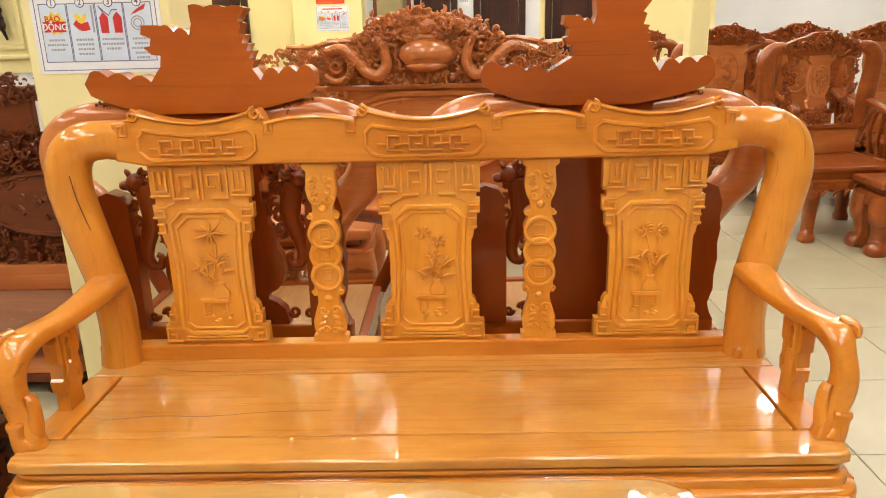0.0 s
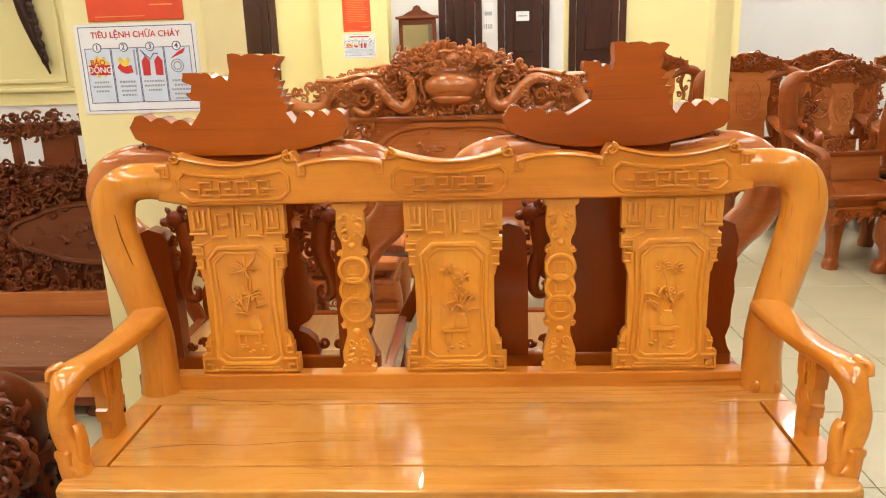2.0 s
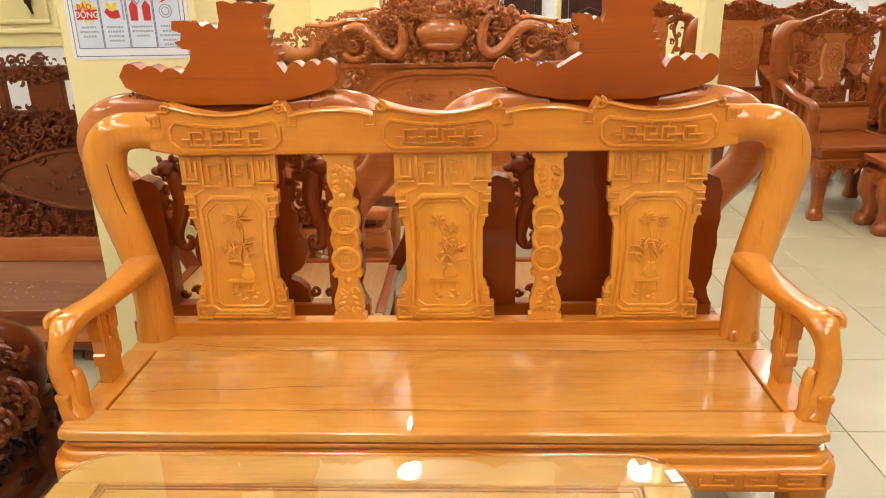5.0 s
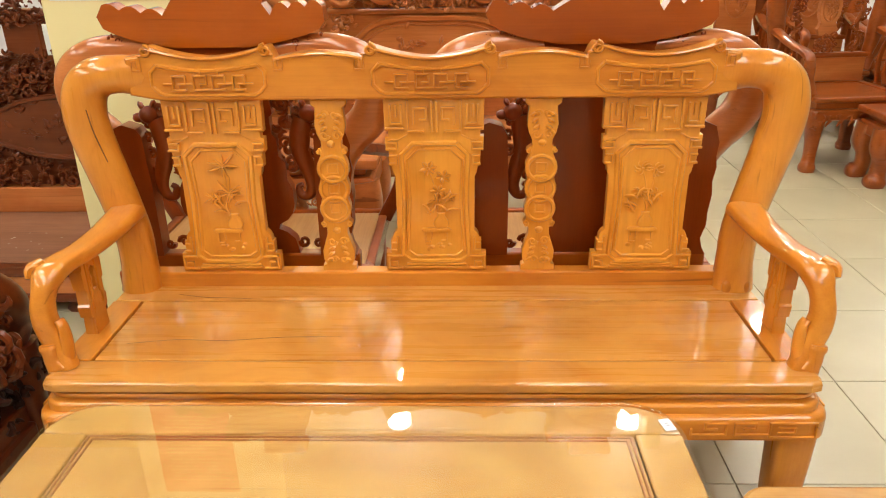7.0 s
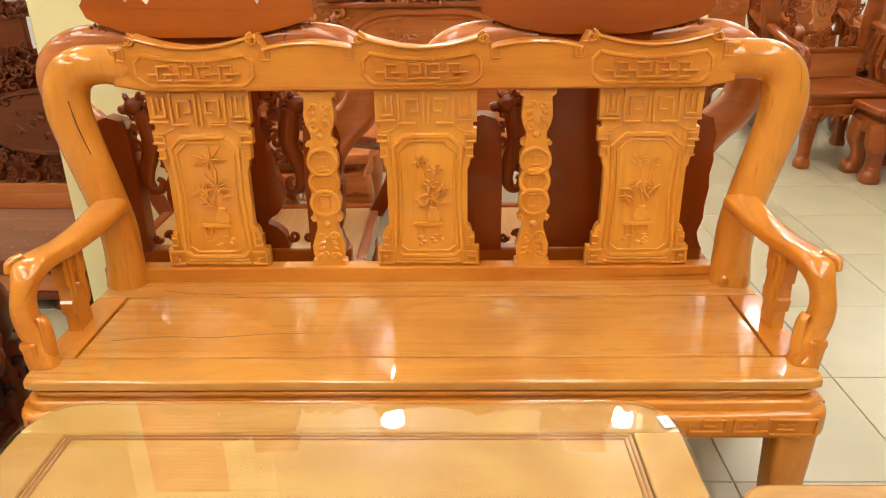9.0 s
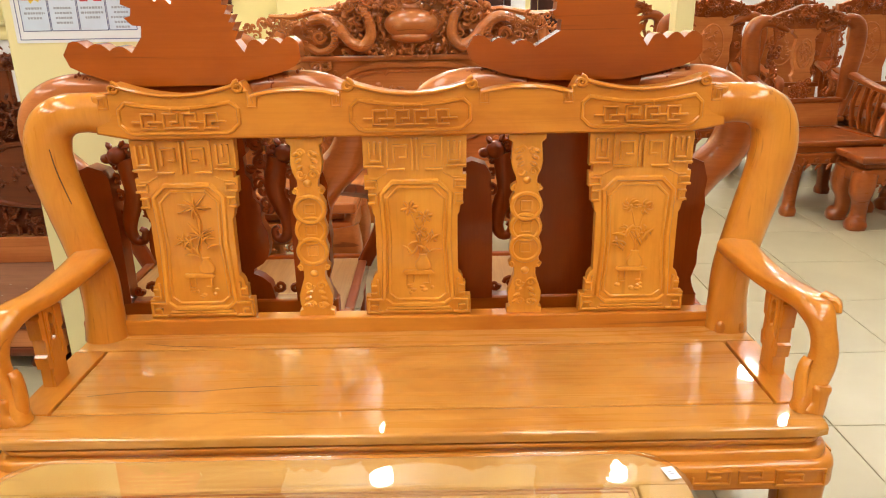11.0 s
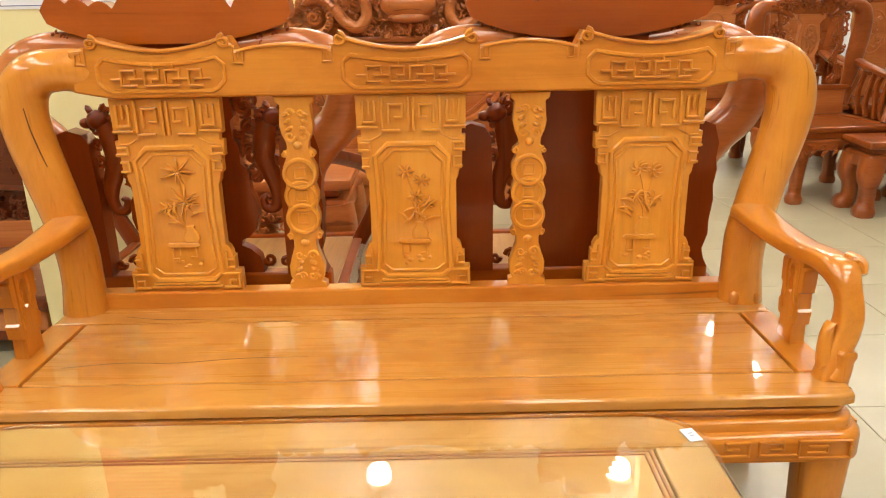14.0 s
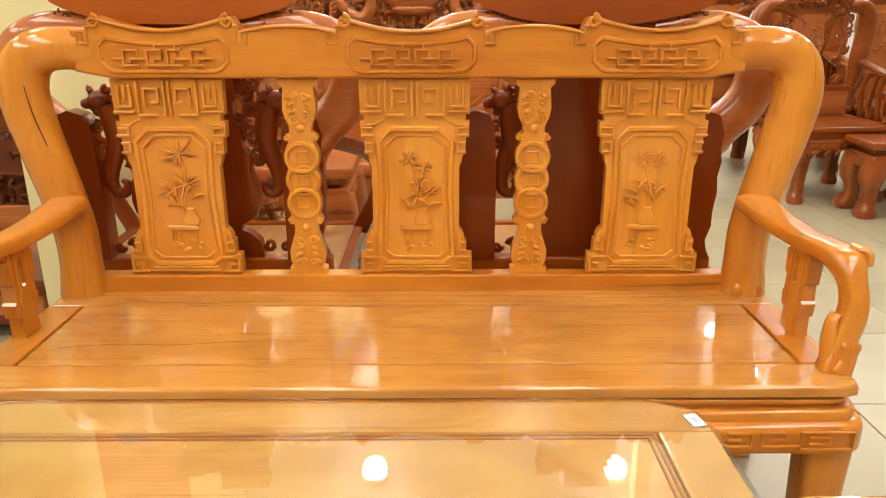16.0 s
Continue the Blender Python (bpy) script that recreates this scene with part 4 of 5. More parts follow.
        for u, z, r, t in ((0.150, 0.930, 0.022, 0.4), (0.155, 0.875, 0.018, 2.0), (0.148, 0.818, 0.020, 3.6), (0.160, 0.765, 0.018, 5.0), (0.232, 0.790, 0.016, 1.0), (0.238, 0.742, 0.015, 2.6), (0.232, 0.840, 0.014, 4.2), (0.178, 0.520, 0.018, 0.0), (0.222, 0.512, 0.014, 3.0)):
            scroll(bm, s * u, z, 0.215, r, 1.25, 0.0075, s, t)
        for k in range(30):
            leaf_curl(bm, s * (0.150 + rnd.uniform(-0.020, 0.026)), 0.218, rnd.uniform(0.725, 0.97), 0.024, rnd.uniform(0, 6.28), rnd.choice((-0.8, 0.8)), 0.34)
        part("edge_carving", bm, RED_SHADED_Z, d, "openwork dragon and scrolls beside the back board")
    for s in (-1, 1):
        rows = [(s * 0.290, 0.215, 0.70, 0.040, 0.024), (s * 0.302, 0.215, 0.775, 0.048, 0.032), (s * 0.340, 0.215, 0.835, 0.052, 0.037), (s * 0.388, 0.215, 0.885, 0.053, 0.040), (s * 0.412, 0.215, 0.945, 0.052, 0.041), (s * 0.410, 0.215, 1.003, 0.049, 0.040), (s * 0.374, 0.215, 1.048, 0.045, 0.038), (s * 0.310, 0.215, 1.072, 0.042, 0.034), (s * 0.23, 0.215, 1.076, 0.036, 0.028), (s * 0.14, 0.215, 1.066, 0.030, 0.020)]
        part("curved_post", sweep(bmesh.new(), rows, 18, 6, (0, 1, 0), 2.3), ROSE, d, "lighter brown horn-shaped post")
        arm = [(s * 0.335, 0.20, 0.80, 0.018, 0.034), (s * 0.39, 0.08, 0.76, 0.018, 0.032), (s * 0.43, -0.10, 0.70, 0.018, 0.03), (s * 0.44, -0.22, 0.64, 0.02, 0.028), (s * 0.43, -0.25, 0.54, 0.02, 0.026), (s * 0.37, -0.24, 0.42, 0.022, 0.026)]
        part("arm", sweep(bmesh.new(), arm, 12, 5, (1, 0, 0), 3.0), RED_SHADED_Z, d)
    return d


armchair(x=-0.568, y=0.845, turn=180, label="reddish brown armchair with stepped crest seen from behind")
armchair(x=0.440, y=0.845, turn=180, label="reddish brown armchair with narrower stepped crest seen from behind", notch=0.6, seed=9)


# ---- richly carved bench with dragons, facing the camera ----
def dragon_bench(x, y, turn=0, name="dragon_bench"):
    d = thing(name, x, y, 0, turn, label="large rosewood bench with deeply carved dragon crest", category="bench", group="carved rosewood benches")
    rnd = random.Random(11)
    part("seat", box(bmesh.new(), -1.0, 1.0, -0.58, 0.02, 0.40, 0.46, 0.012), ROSE, d)
    part("apron", box(bmesh.new(), -0.97, 0.97, -0.56, 0.0, 0.29, 0.40, 0.012), ROSE, d)
    for sx in (-1, 1):
        for sy in (-0.5, -0.06):
            part("leg", sweep(bmesh.new(), [(sx * 0.88, sy, 0.34, 0.07, 0.06), (sx * 0.88, sy, 0.18, 0.055, 0.05), (sx * 0.89, sy, 0.001, 0.07, 0.06)], 12, 4, (0, 1, 0), 3.0), ROSE, d)
    half = [(0.95, 0.985), (0.95, 0.46)]
    part("back_board", prism(bmesh.new(), mirror_pts(half), -0.01, 0.04, 0.004), ROSE, d)
    part("ledge", box(bmesh.new(), -0.98, 0.98, -0.035, 0.05, 0.985, 1.012, 0.006), ROSE, d)
    # lobed medallion
    def lobed(hx, hz, cz, n=56):
        out = []
        for k in range(n):
            a = 2 * math.pi * k / n
            r = 1 + 0.05 * abs(math.cos(3 * a))
            out.append((hx * r * math.copysign(abs(math.cos(a)) ** 0.8, math.cos(a)), cz + hz * r * math.copysign(abs(math.sin(a)) ** 0.8, math.sin(a))))
        return out
    med = part("medallion", prism(bmesh.new(), lobed(0.42, 0.195, 0.768), -0.028, -0.008, 0.004), ROSE, d, "lobed panel with a carved landscape")
    bm = bmesh.new()
    cord(bm, lobed(0.415, 0.192, 0.768), -0.030, 0.017, True)
    cord(bm, lobed(0.37, 0.162, 0.768), -0.030, 0.007, True)
    part("medallion_frame", bm, ROSE, med)
    bm = bmesh.new()
    for cx, cz in ((-0.10, 0.83), (0.16, 0.80), (-0.22, 0.74), (0.05, 0.73)):
        for k in range(16):
            blob(bm, (cx + rnd.gauss(0, 0.05), -0.030, cz + rnd.gauss(0, 0.03)), (rnd.uniform(0.012, 0.03), 0.011, rnd.uniform(0.006, 0.014)), 1, rnd.uniform(0, 3))
    part("landscape_relief", bm, ROSE, med)
    bm = bmesh.new()
    foliage_carving(bm, rnd, -0.93, -0.40, 0.50, 0.97, -0.01, 150, 0.034)
    foliage_carving(bm, rnd, 0.40, 0.93, 0.50, 0.97, -0.01, 150, 0.034)
    part("side_carving", bm, ROSE, d, "dense cloud and leaf carving")
    # crest
    part("crest_ground", prism(bmesh.new(), mirror_pts([(0.0, 1.36), (0.18, 1.35), (0.30, 1.29), (0.36, 1.2), (0.5, 1.17), (0.62, 1.15), (0.70, 1.08), (0.86, 1.05), (0.93, 1.012), (0, 1.012)]), 0.0, 0.04, 0.004), ROSE, d)
    for s in (-1, 1):
        bm = bmesh.new()
        body = [(s * (0.45 + 0.078 * math.cos(radians(a))), -0.075, 1.112 + 0.078 * math.sin(radians(a)), 0.018 + 0.014 * k / 8, 0.018 + 0.014 * k / 8) for k, a in enumerate((-40, -85, -130, -175, -220, -262, -300))]
        body += [(s * 0.425, -0.08, 1.19, 0.033, 0.034), (s * 0.36, -0.08, 1.15, 0.034, 0.034), (s * 0.30, -0.08, 1.08, 0.035, 0.036), (s * 0.24, -0.08, 1.06, 0.036, 0.036), (s * 0.20, -0.08, 1.11, 0.034, 0.036), (s * 0.21, -0.08, 1.19, 0.030, 0.034), (s * 0.24, -0.08, 1.245, 0.028, 0.032)]
        body = [(*b[:3], b[3] * 0.82, b[4] * 0.9) for b in body]
        sweep(bm, body, 12, 6)
        for p in glide([Vector(b[:3]) for b in body], 3)[6:]:
            blob(bm, (p.x, p.y - 0.022, p.z), (0.016, 0.013, 0.010), 1)
            for e in (-1, 1):
                blob(bm, (p.x + e * 0.013, p.y - 0.016, p.z + e * 0.009), (0.010, 0.012, 0.010), 1)
        part("dragon", bm, ROSE, d, "coiled dragon body with scales")
        bm = bmesh.new()
        for k in range(46):
            a = rnd.uniform(0, 6.28)
            r = abs(rnd.gauss(0, 0.05))
            blob(bm, (s * 0.235 + r * math.cos(a), -0.075 + rnd.uniform(-0.03, 0.02), 1.25 + r * math.sin(a)), (rnd.uniform(0.010, 0.024), 0.012, rnd.uniform(0.006, 0.012)), 1, rnd.uniform(0, 3.1))
        for k in range(7):
            scroll(bm, s * (0.235 + rnd.uniform(-0.09, 0.09)), 1.24 + rnd.uniform(-0.06, 0.08), -0.08, 0.026, 1.2, 0.006, rnd.choice((-1, 1)), rnd.uniform(0, 6))
        part("dragon_head", bm, ROSE, d)
        bm = bmesh.new()
        scroll(bm, s * 0.455, 1.105, -0.07, 0.034, 1.5, 0.011, s, 0)
        sweep(bm, [(s * 0.95, -0.03, 1.075, 0.03, 0.03), (s * 0.86, -0.045, 1.10, 0.036, 0.034), (s * 0.76, -0.05, 1.055, 0.04, 0.036), (s * 0.67, -0.05, 1.075, 0.034, 0.032), (s * 0.645, -0.05, 1.13, 0.026, 0.026)], 12, 6)
        foliage_carving(bm, rnd, min(s * 0.58, s * 0.72), max(s * 0.58, s * 0.72), 1.12, 1.20, -0.04, 34, 0.022)
        sweep(bm, [(s * 0.34, -0.02, 1.22, 0.010, 0.02), (s * 0.46, -0.03, 1.225, 0.014, 0.025), (s * 0.58, -0.03, 1.20, 0.016, 0.025), (s * 0.70, -0.03, 1.205, 0.012, 0.02)], 8, 5)
        part("crest_wing", bm, ROSE, d)
    bm = bmesh.new()
    foliage_carving(bm, rnd, -0.36, 0.36, 1.10, 1.38, -0.02, 620, 0.033, lambda a, b: b < 1.375 - 0.9 * a * a and (abs(a) > 0.1 or b > 1.26), 0.03, 0.04)
    foliage_carving(bm, rnd, -0.9, 0.9, 1.015, 1.20, -0.005, 560, 0.027, lambda a, b: b < 1.23 - 0.19 * abs(a), 0.02, 0.05)
    foliage_carving(bm, rnd, -0.92, 0.92, 1.10, 1.27, -0.03, 420, 0.024, lambda a, b: abs(a) > 0.30 and b < 1.30 - 0.17 * abs(a), 0.03, 0.12)
    foliage_carving(bm, rnd, -0.22, 0.22, 1.015, 1.075, -0.06, 60, 0.022, None, 0.02, 0.04)
    foliage_carving(bm, rnd, -0.13, 0.13, 1.215, 1.34, -0.085, 70, 0.022)
    part("cloud_carving", bm, ROSE, d, "heaped cloud carving")
    bm = bmesh.new()
    blob(bm, (0, -0.07, 1.16), (0.135, 0.07, 0.075), 3)
    blob(bm, (0, -0.075, 1.10), (0.105, 0.06, 0.03), 2)
    blob(bm, (0, -0.055, 1.285), (0.05, 0.05, 0.045), 2)
    blob(bm, (0, -0.05, 1.235), (0.10, 0.05, 0.035), 2)
    part("centre_figure", bm, ROSE, d, "round-bellied plain centre carving")
    for s in (-1, 1):
        arm = [(s * 0.90, 0.0, 0.74, 0.04, 0.05), (s * 0.93, -0.2, 0.73, 0.035, 0.045), (s * 0.95, -0.42, 0.70, 0.035, 0.045), (s * 0.95, -0.52, 0.62, 0.035, 0.04), (s * 0.93, -0.5, 0.45, 0.04, 0.045)]
        part("arm", sweep(bmesh.new(), arm, 12, 5, (1, 0, 0), 2.4), ROSE, d)
    return d


dragon = dragon_bench(-0.06, 2.52)
copy_thing(dragon, pose(-0.25, 4.9, 0))


# ---- tables among the sets ----
def low_table(x, y, w, dep, h, mat, label, turn=0):
    d = thing("low_table", x, y, 0, turn, label=label, category="table", group="low carved tables")
    part("top", box(bmesh.new(), -w / 2, w / 2, -dep / 2, dep / 2, h - 0.04, h, 0.012), mat, d)
    part("waist", box(bmesh.new(), -w / 2 + 0.05, w / 2 - 0.05, -dep / 2 + 0.05, dep / 2 - 0.05, h - 0.075, h - 0.04, 0.006), mat, d)
    part("apron", box(bmesh.new(), -w / 2 + 0.02, w / 2 - 0.02, -dep / 2 + 0.02, dep / 2 - 0.02, h - 0.16, h - 0.075, 0.014), mat, d)
    rnd = random.Random(3)
    bm = bmesh.new()
    foliage_carving(bm, rnd, -w / 2 + 0.04, w / 2 - 0.04, h - 0.19, h - 0.10, -dep / 2 + 0.02, 60, 0.018, None, 0.008)
    part("apron_carving", bm, mat, d)
    for sx in (-1, 1):
        for sy in (-1, 1):
            X, Y = sx * (w / 2 - 0.06), sy * (dep / 2 - 0.06)
            part("leg", sweep(bmesh.new(), [(X, Y, h - 0.10, 0.06, 0.06), (X + sx * 0.012, Y + sy * 0.012, h - 0.2, 0.058, 0.058), (X, Y, h * 0.35, 0.04, 0.04), (X, Y, 0.07, 0.040, 0.040), (X + sx * 0.015, Y + sy * 0.015, 0.03, 0.055, 0.055), (X + sx * 0.015, Y + sy * 0.015, 0.001, 0.05, 0.05)], 12, 4, (0, 1, 0), 3.2), mat, d)
    return d


low_table(-0.455, 1.42, 0.45, 0.44, 0.60, ROSE, "small carved rosewood tea table between the armchairs")
low_table(2.735, 2.76, 0.72, 0.30, 0.42, BROWN, "reddish brown low stool with bulging carved legs")
low_table(2.98, 3.22, 0.40, 0.40, 0.60, BROWN, "reddish brown square tea table with carved apron")


# ---- sets along the right ----
def scroll_armchair(x, y, turn=0, label="", wide=False, top=1.20, seed=21):
    """An armchair with horn-shaped posts, openwork scrolls and one carved splat; wide: a broad plain back board in place of the splat."""
    d = thing("scroll_armchair", x, y, 0, turn, label=label, category="armchair", group="sets along the white wall")
    rnd = random.Random(seed)
    # seat with a raised rim over a recessed waist and a moulded apron
    part("seat", box(bmesh.new(), -0.25, 0.25, -0.47, -0.04, 0.425, 0.444, 0.004), BROWN, d)
    bm = bmesh.new()
    for a, b, c, e in ((-0.30, 0.30, -0.52, -0.47), (-0.30, 0.30, -0.04, 0.02), (-0.30, -0.25, -0.47, -0.04), (0.25, 0.30, -0.47, -0.04)):
        box(bm, a, b, c, e, 0.420, 0.452, 0.008)
    part("seat_frame", bm, BROWN, d)
    part("waist", box(bmesh.new(), -0.275, 0.275, -0.495, 0.0, 0.382, 0.420, 0.004), BROWN, d, "dark recessed waist")
    apron = part("apron", box(bmesh.new(), -0.298, 0.298, -0.518, 0.015, 0.315, 0.382, 0.014, 3), BROWN, d)
    bm = bmesh.new()
    for k in range(7):
        u = -0.21 + 0.07 * k
        scroll(bm, u, 0.335, -0.520, 0.020, 1.2, 0.006, 1 if k % 2 else -1, 0.8)
        leaf_curl(bm, u + 0.03, -0.518, 0.318, 0.030, 3.4, 0.4, 0.3)
    part("apron_carving", bm, BROWN, apron)
    for sx in (-1, 1):
        for sy in (-0.468, -0.035):
            f = 1 if sy < -0.2 else -1
            X = sx * 0.248
            leg = part("leg", sweep(bmesh.new(), [(X, sy, 0.365, 0.050, 0.048), (X + sx * 0.004, sy - f * 0.004, 0.30, 0.050, 0.048), (X - sx * 0.004, sy + f * 0.004, 0.22, 0.040, 0.038), (X - sx * 0.008, sy + f * 0.008, 0.12, 0.033, 0.032), (X - sx * 0.004, sy + f * 0.004, 0.06, 0.034, 0.033), (X + sx * 0.004, sy - f * 0.006, 0.03, 0.043, 0.043), (X + sx * 0.004, sy - f * 0.006, 0.001, 0.040, 0.040)], 14, 4, (0, 1, 0), 3.6), BROWN, d)
            if f > 0:
                bm = bmesh.new()
                for k in range(5):
                    leaf_curl(bm, X + rnd.uniform(-0.03, 0.03), sy - 0.046, 0.26 + 0.018 * k, 0.030, rnd.uniform(0.8, 2.4), rnd.choice((-0.6, 0.6)), 0.28)
                part("knee_carving", bm, BROWN, leg)
    part("back_panel", box(bmesh.new(), -0.285, 0.285, -0.028, 0.012, 0.452, 0.605, 0.005), ROSE, d, "plain board behind the seat")
    part("lower_rail", box(bmesh.new(), -0.30, 0.30, -0.036, 0.020, 0.600, 0.632, 0.007), BROWN, d)
    for sx in (-1, 1):
        rows = [(sx * 0.300, 0.0, 0.62, 0.034, 0.034), (sx * 0.318, 0.0, 0.70, 0.044, 0.038), (sx * 0.330, 0.0, 0.80, 0.055, 0.042), (sx * 0.346, 0.0, 0.90, 0.057, 0.044), (sx * 0.354, 0.0, 1.00, 0.055, 0.044), (sx * 0.340, 0.0, 1.075, 0.048, 0.042), (sx * 0.285, 0.0, 1.108, 0.040, 0.038), (sx * 0.215, 0.0, 1.098, 0.030, 0.032), (sx * 0.155, 0.0, 1.068, 0.022, 0.026), (sx * 0.120, 0.0, 1.048, 0.012, 0.018)]
        part("curved_post", sweep(bmesh.new(), rows, 16, 5, (0, 1, 0), 2.3), BROWN, d)
        arm = [(sx * 0.335, -0.01, 0.775, 0.024, 0.034), (sx * 0.345, -0.14, 0.745, 0.019, 0.034), (sx * 0.350, -0.28, 0.715, 0.018, 0.034), (sx * 0.350, -0.40, 0.700, 0.020, 0.034), (sx * 0.345, -0.455, 0.670, 0.022, 0.032), (sx * 0.335, -0.455, 0.61, 0.026, 0.034), (sx * 0.315, -0.43, 0.54, 0.026, 0.032), (sx * 0.285, -0.44, 0.45, 0.028, 0.034)]
        arm = part("arm", sweep(bmesh.new(), arm, 12, 5, (1, 0, 0), 2.6), BROWN, d)
        bm = bmesh.new()
        for u, z in ((-0.12, 0.60), (-0.20, 0.54), (-0.28, 0.62), (-0.34, 0.53)):
            sweep(bm, [(sx * 0.325, u, 0.452, 0.012, 0.016), (sx * 0.330, u + 0.03, z, 0.014, 0.018), (sx * 0.342, u, 0.72, 0.012, 0.016)], 8, 5, (1, 0, 0))
        part("arm_scroll_work", bm, BROWN, arm)
    # crest: a low carved mound with a central flower
    hump = [(u * 0.26, top - 0.065 + 0.065 * math.cos(u * 1.5) ** 2 + 0.008 * abs(math.sin(7 * u))) for u in [k / 16 - 1 for k in range(33)]]
    crest = part("crest", prism(bmesh.new(), hump[::-1] + [(-0.26, top - 0.11), (-0.10, top - 0.14), (0.10, top - 0.14), (0.26, top - 0.11)], -0.022, 0.022, 0.006), BROWN, d)
    bm = bmesh.new()
    foliage_carving(bm, rnd, -0.26, 0.26, top - 0.12, top - 0.005, -0.022, 90, 0.026, lambda a, b: b < top - 0.065 + 0.065 * math.cos(a / 0.26 * 1.5) ** 2, 0.014, 0.2)
    for k in range(8):
        a = k * math.pi / 4
        blob(bm, (0.026 * math.cos(a), -0.045, top - 0.07 + 0.022 * math.sin(a)), (0.017, 0.014, 0.011), 1, -a)
    blob(bm, (0, -0.055, top - 0.07), (0.016, 0.016, 0.015), 2)
    part("crest_carving", bm, BROWN, crest, "carved scrolls round a flower")
    if wide:
        half = [(0.125, top - 0.09), (0.150, top - 0.12), (0.152, 0.95), (0.140, 0.90), (0.146, 0.80), (0.132, 0.74), (0.140, 0.632)]
    else:
        half = [(0.088, 1.062), (0.092, 1.035), (0.070, 1.02), (0.058, 1.0), (0.066, 0.96), (0.072, 0.91), (0.066, 0.85), (0.050, 0.815), (0.056, 0.79), (0.068, 0.775), (0.060, 0.76), (0.050, 0.735)]
    splat = part("back_splat", prism(bmesh.new(), mirror_pts(half), -0.018, 0.016, 0.004), ROSE, d, "lighter carved splat")
    bm = bmesh.new()
    w, h = (0.088, 0.15) if wide else (0.050, 0.088)
    cord(bm, [(w * math.cos(2 * math.pi * q / 24), 0.91 + h * math.sin(2 * math.pi * q / 24)) for q in range(24)], -0.019, 0.005, True)
    for q in range(22):
        leaf_curl(bm, rnd.uniform(-0.6, 0.6) * w, -0.018, 0.91 + rnd.uniform(-0.7, 0.7) * h, 0.024, rnd.uniform(0, 6.28), rnd.choice((-0.6, 0.6)), 0.26, 0.3)
    part("splat_relief", bm, ROSE, splat)
    if not wide:
        bm = bmesh.new()
        foliage_carving(bm, rnd, -0.085, 0.085, 0.632, 0.745, -0.008, 44, 0.026, lambda a, b: abs(a) < 0.09 - 0.3 * (b - 0.632), 0.014, 0.25)
        part("foot_carving", bm, BROWN, splat, "pierced scroll foot under the splat")
    for s in (-1, 1):
        bm = bmesh.new()
        u0 = 0.205 if not wide else 0.225
        sweep(bm, [(s * (u0 - 0.02), 0, 0.632, 0.017, 0.014), (s * (u0 + 0.022), 0, 0.70, 0.016, 0.014), (s * (u0 - 0.012), 0, 0.80, 0.015, 0.014), (s * (u0 + 0.018), 0, 0.90, 0.015, 0.014), (s * (u0 - 0.014), 0, 0.99, 0.015, 0.014), (s * u0, 0, 1.08, 0.017, 0.014)], 8, 5)
        for k in range(7):
            scroll(bm, s * (u0 + (0.026 if k % 2 else -0.030)), 0.665 + 0.06 * k, -0.006, 0.026, 1.3, 0.009, s if k % 2 else -s, 0.6 * k)
        for k in range(20):
            leaf_curl(bm, s * (u0 + rnd.uniform(-0.035, 0.035)), -0.008, rnd.uniform(0.65, 1.06), 0.026, rnd.uniform(0, 6.28), rnd.choice((-0.7, 0.7)), 0.3)
        part("scroll_work", bm, BROWN, d, "openwork scroll carving")
    return d


scroll_armchair(2.37, 3.45, 6, "reddish brown armchair with carved splat and openwork scrolls")
plain_back = scroll_armchair(2.085, 4.30, 0, "reddish brown armchair with a broad plain back board", True, 1.25, 23)
for px, py, turn in ((1.60, 5.10, 8), (2.62, 4.32, -4), (3.25, 4.30, -4)):
    copy_thing(plain_back, pose(px, py, 0, 0, 0, turn))


